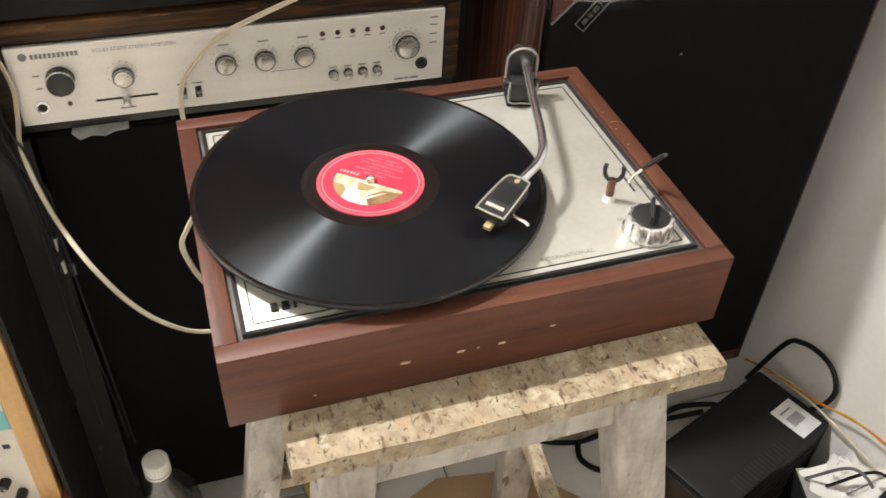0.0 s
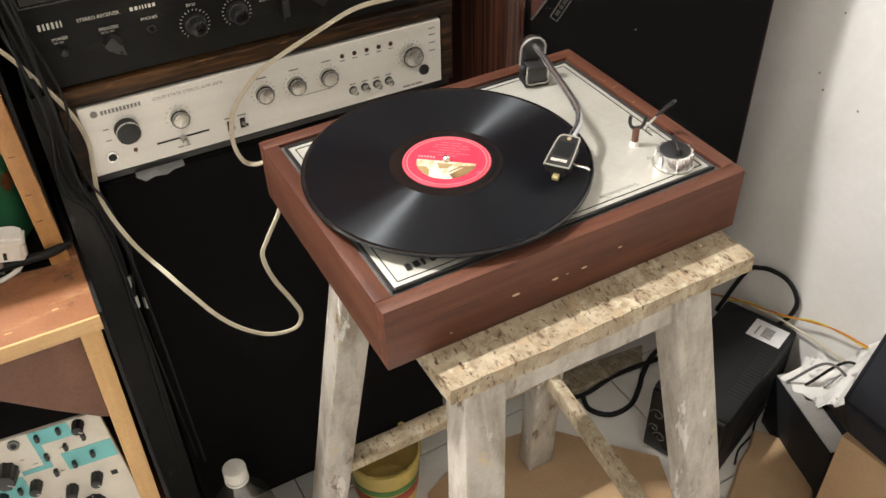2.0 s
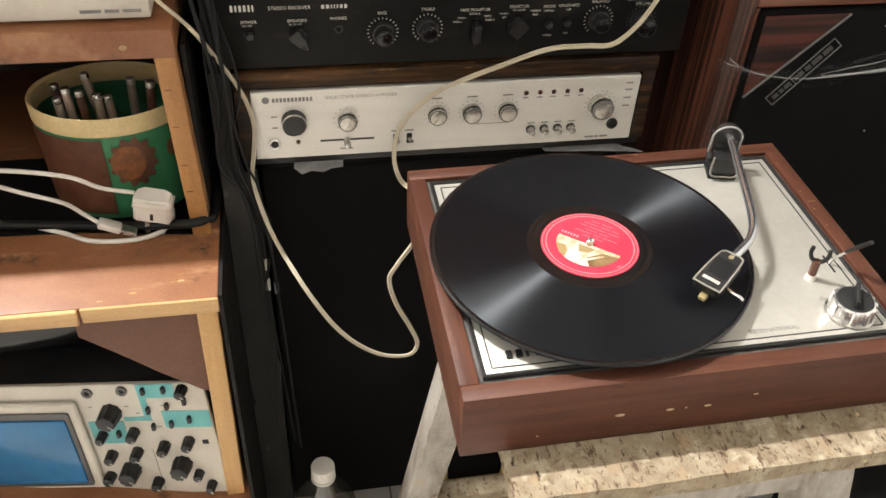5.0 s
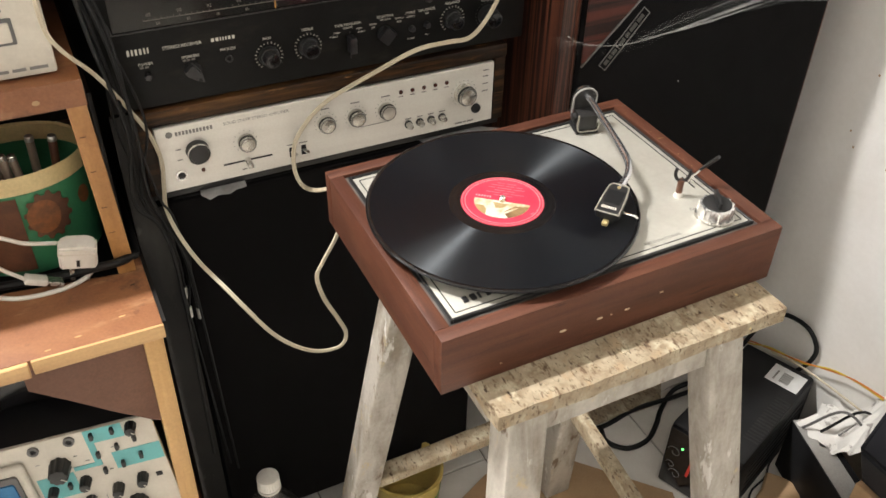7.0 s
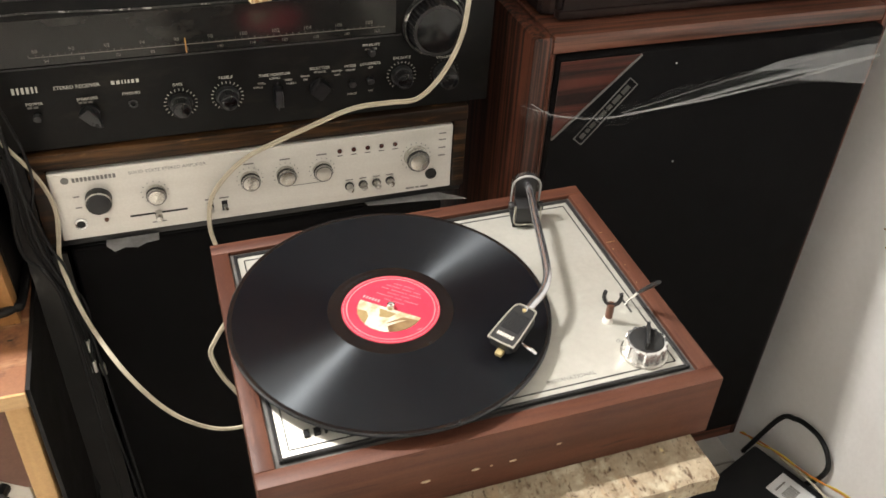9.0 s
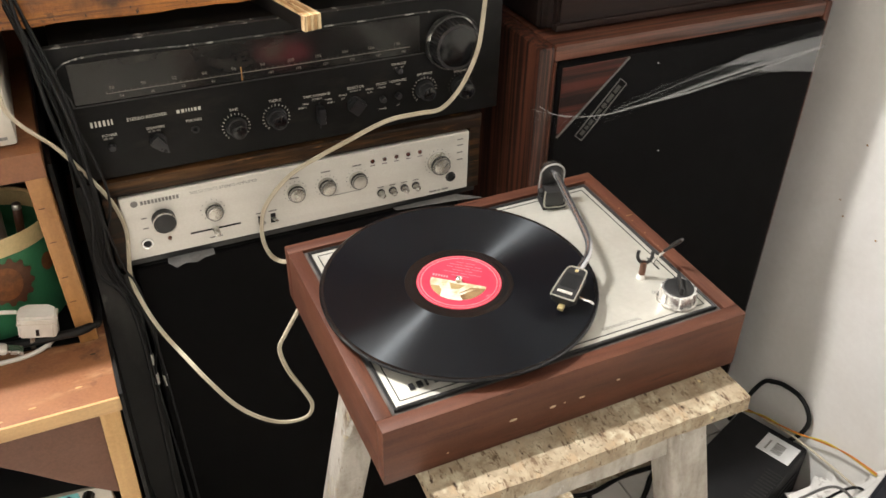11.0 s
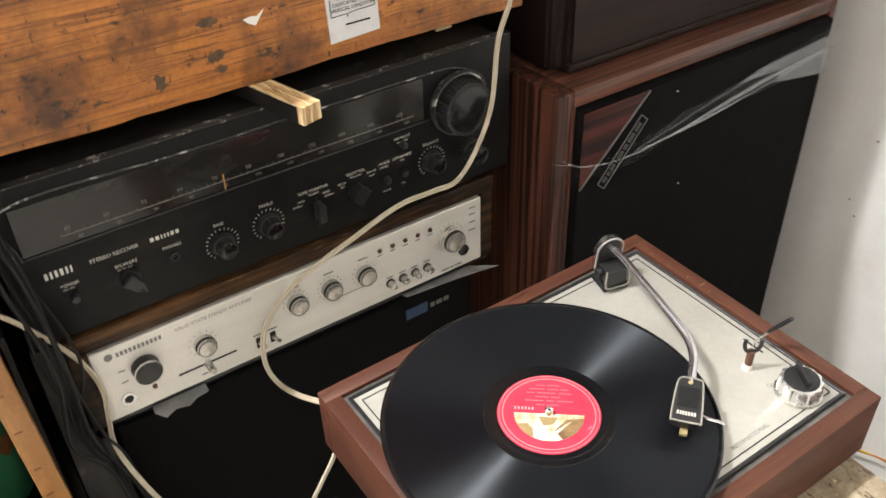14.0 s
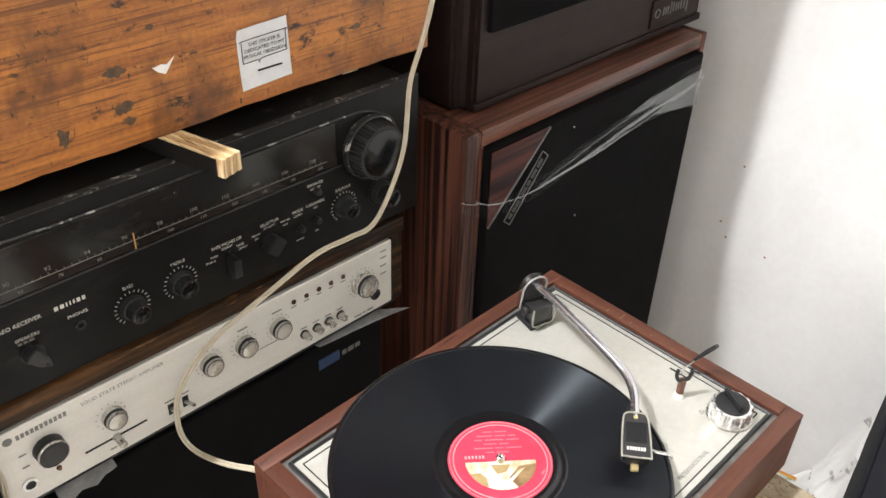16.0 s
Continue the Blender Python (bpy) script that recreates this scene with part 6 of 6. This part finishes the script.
def power_supply():
    M = Matrix.Translation((0.392, 0.128, 0.0)) @ pose(0, 0, 0, 0, 0, 21)
    up = thing("power_supply", (0.5, 0.12, 0), "dusty black battery backup unit with a white label", "power supply")
    L, D, H = 0.275, 0.132, 0.150
    body = part("housing", box(0.008, L, -D, 0, 0.006, H, 0.006, 2, None, M), UPSM, up)
    fp = part("front_cover", box(0.0, 0.009, -D + 0.002, -0.002, 0.008, H - 0.002, 0.004, 2, None, M), GLOSS, up, "glossy black front cover")
    part("status_lamp", cyl(0.0022, 0.0014, M @ pose(0.0, -0.032, 0.112, 0, -90, 0), 12), GREENL, fp, "glowing green lamp")
    part("red_stripe", box(-0.0008, 0.0, -0.046, -0.041, 0.060, 0.105, 0, 1, None, M @ pose(0, 0, 0, 6, 0, 0)), RED, fp)
    for k, (y, z, r) in enumerate(((-0.020, 0.095, 0.013), (-0.018, 0.062, 0.009), (-0.030, 0.045, 0.012))):
        part("curl_print", tube([M @ Vector((-0.0006, y + r * (1 - a / 9) * math.cos(a), z + r * (1 - a / 9) * math.sin(a))) for a in [0.5 * j for j in range(14)]], 0.0006, 5, 3), GREYM, fp)
    for k in range(16):
        x = 0.06 + k * 0.008
        part("vent_slot", box(x, x + 0.0035, -D + 0.004, -D + 0.030, H - 0.0006, H + 0.0004, 0, 1, None, M), INK, body)
    for k in range(5):
        z = 0.04 + k * 0.018
        part("vent_rib", box(0.05, L - 0.03, -D - 0.0015, -D + 0.001, z, z + 0.004, 0.0006, 1, None, M), UPSM, body)
    lb = part("label", box(0.212, 0.260, -0.124, -0.064, H, H + 0.0006, 0, 1, None, M @ pose(0, 0, 0, 0, 0, 0)), PAPER, up, "white paper label with printed bars")
    bc = bmesh.new()
    for k in range(16):
        box(0.220 + k * 0.0018, 0.2207 + k * 0.0018 + 0.0005 * (k % 3), -0.104, -0.086, H + 0.0006, H + 0.0009, 0, 1, bc, None)
    box(0.220, 0.246, -0.078, -0.075, H + 0.0006, H + 0.0009, 0, 1, bc)
    bmesh.ops.transform(bc, matrix=M, verts=bc.verts)
    part("label_print", bc, GREYINK, lb)
    return up


power_supply()


def metal_box():
    M = Matrix.Translation((0.611, 0.064, 0)) @ pose(0, 0, 0, 0, 0, -16.7)
    mb = thing("metal_box", (0.63, -0.0, 0), "small black metal box with a grey end plate", "box")
    part("housing", box(0.0, 0.052, -0.17, 0.0, 0.0, 0.12, 0.003, 2, None, M), UPSM, mb)
    part("top_plate", box(0.002, 0.038, -0.168, -0.002, 0.12, 0.1215, 0.0004, 1, None, M), PLATE, mb, "bare grey metal plate")
    return mb


metal_box()
single("cardboard_sheet", rumple(prism([(0.02, 0.22), (0.12, 0.265), (0.26, 0.245), (0.40, 0.09), (0.34, -0.06), (0.12, -0.16), (-0.06, -0.02)], 0.004, Matrix.Translation((0, 0, 0.002))), 0.0008, 20), CARD, "flat brown cardboard sheet on the floor", "cardboard")
single("cardboard_scrap", rumple(box(-0.11, 0.10, -0.06, 0.06, 0.0, 0.016, 0.004, 1, None, Matrix.Translation((0.52, -0.055, 0.004)) @ pose(0, 0, 0, 0, 0, 30)), 0.008, 16, 4), CARD, "crumpled piece of brown cardboard", "cardboard")
single("cardboard_box", box(0, 0.20, -0.26, 0.0, 0.0, 0.278, 0.003, 2, None, Matrix.Translation((0.470, -0.150, 0)) @ pose(0, 0, 0, 0, 0, 6)), CARD, "brown cardboard box beside the wall", "box")


def dark_seat():
    """Wedge-shaped dark cushion leaning up towards the wall."""
    bm = bmesh.new()
    side = [(0.480, 0.2785), (0.410, 0.397), (0.510, 0.500), (0.660, 0.655), (0.685, 0.655), (0.685, 0.2785)]
    back = [bm.verts.new((x, -0.163 + 0.237 * (x - 0.413), z)) for x, z in side]
    near = [bm.verts.new((x, -0.40, z)) for x, z in side]
    bm.faces.new(back)
    bm.faces.new(list(reversed(near)))
    for k in range(len(side)):
        n = (k + 1) % len(side)
        bm.faces.new((back[k], near[k], near[n], back[n]))
    bmesh.ops.recalc_face_normals(bm, faces=bm.faces)
    bmesh.ops.bevel(bm, geom=list(bm.edges), offset=0.006, segments=3, affect="EDGES")
    return single("dark_cushion", bm, NAVY, "dark wedge-shaped cushion leaning on a cardboard box", "cushion")


def crumpled_cloth():
    bm = bmesh.new()
    n, g = 44, []
    for i in range(n):
        row = []
        for j in range(n):
            u, v = i / (n - 1) - 0.5, j / (n - 1) - 0.5
            p = Vector((u * 0.085, v * 0.17, 0))
            ridge = noise.fractal(Vector((u * 2.2, v * 3.4, 2.3)), 1.2, 2.0, 2)
            e = max(0.0, min(1.0, (0.30 - v) / 0.80))
            h = 0.118 + 0.26 * e * e * (3 - 2 * e) * (0.45 + 0.55 * (u + 0.5)) + 0.050 * ridge + 0.008 * noise.noise(Vector((u * 6, v * 9, 5)))
            h += 0.10 * u
            row.append(bm.verts.new((0.660 + p.x + 0.02 * noise.noise(Vector((v * 9, u * 5, 8))), -0.030 + p.y, max(0.1225, h))))
        g.append(row)
    for a, b in zip(g, g[1:]):
        for j in range(n - 1):
            bm.faces.new((a[j], a[j + 1], b[j + 1], b[j]))
    for v in bm.verts:
        v.co.x = min(v.co.x, 0.694)
    return single("crumpled_cloth", bm, CLOTHW, "crumpled white and grey patterned cloth heap", "cloth")


def floor_cable(points, r, material, label, name="floor_cable"):
    return single(name, tube(points, r, 8), material, label, "cable")


floor_cable([(0.37, 0.27, 0.006), (0.36, 0.235, 0.006), (0.385, 0.205, 0.006), (0.43, 0.205, 0.006), (0.47, 0.23, 0.006), (0.50, 0.255, 0.008), (0.55, 0.278, 0.02), (0.60, 0.25, 0.05), (0.64, 0.24, 0.03)], 0.0048, WIRE, "thick black cable coiled on the floor")
floor_cable([(0.30, 0.29, 0.006), (0.37, 0.268, 0.006), (0.45, 0.275, 0.01), (0.53, 0.262, 0.02), (0.58, 0.24, 0.05)], 0.0045, WIRE, "black mains cable along the floor")
floor_cable([(0.655, 0.250, 0.10), (0.685, 0.231, 0.195), (0.689, 0.205, 0.222), (0.690, 0.179, 0.233), (0.690, 0.150, 0.236), (0.690, 0.128, 0.225), (0.690, 0.117, 0.199), (0.686, 0.130, 0.155), (0.672, 0.165, 0.105), (0.650, 0.225, 0.05)], 0.0042, WIRE, "black cable looping up against the wall")
floor_cable([(0.672, 0.285, 0.105), (0.675, 0.240, 0.130), (0.677, 0.194, 0.148), (0.675, 0.128, 0.178), (0.677, 0.067, 0.208), (0.675, 0.021, 0.229), (0.680, -0.03, 0.235)], 0.0015, ORWIRE, "thin orange and yellow twisted wires")
floor_cable([(0.674, 0.283, 0.108), (0.673, 0.238, 0.127), (0.675, 0.196, 0.152), (0.677, 0.126, 0.175), (0.675, 0.069, 0.212), (0.677, 0.019, 0.226), (0.680, -0.03, 0.231)], 0.0014, YEWIRE, "thin yellow wire twisted with an orange one")
floor_cable([(0.672, 0.19, 0.150), (0.677, 0.13, 0.165), (0.678, 0.06, 0.175), (0.675, -0.01, 0.185)], 0.0019, IVORY, "grey-white wire beside the wall")
floor_cable([(0.637, 0.081, 0.008), (0.600, 0.066, 0.006), (0.571, 0.046, 0.006), (0.530, 0.034, 0.006), (0.501, 0.014, 0.006)], 0.0018, WIRE, "thin black wire on the floor")
for k in range(3):
    b = 0.612 + 0.022 * k
    floor_cable([(b, 0.04 - 0.02 * k, 0.125), (b + 0.03, 0.00 - 0.02 * k, 0.19 + 0.01 * (k % 3)), (b + 0.045, -0.05 - 0.018 * k, 0.165), (b + 0.02, -0.11 - 0.01 * k, 0.13)], 0.0024, WIRE if k % 2 else GREYM, "tangled wire among the cloth")
single("wood_offcut", rumple(prism([(-0.10, -0.02), (0.09, -0.03), (0.12, 0.01), (-0.08, 0.03)], 0.012, Matrix.Translation((0.42, 0.30, 0.002)), 0.001), 0.001, 30), STOOL, "paint-stained wood offcut on the floor", "offcut")
dark_seat()
crumpled_cloth()

# ---- floor tiles, last ----
TS = 0.30
tile_mesh = mesh_of("tile", box(-TS / 2 + 0.0015, TS / 2 - 0.0015, -TS / 2 + 0.0015, TS / 2 - 0.0015, -0.008, 0.0, 0.0008, 1), TILE, False)
for i in range(9):
    for j in range(10):
        x, y = RX1 - 0.11 - TS * i, RY1 - 0.05 - TS * j
        t_ob = new("tile", tile_mesh)
        t_ob.parent = floor
        t_ob.location = (x, y, 0.0004 * ((i * 3 + j) % 2))
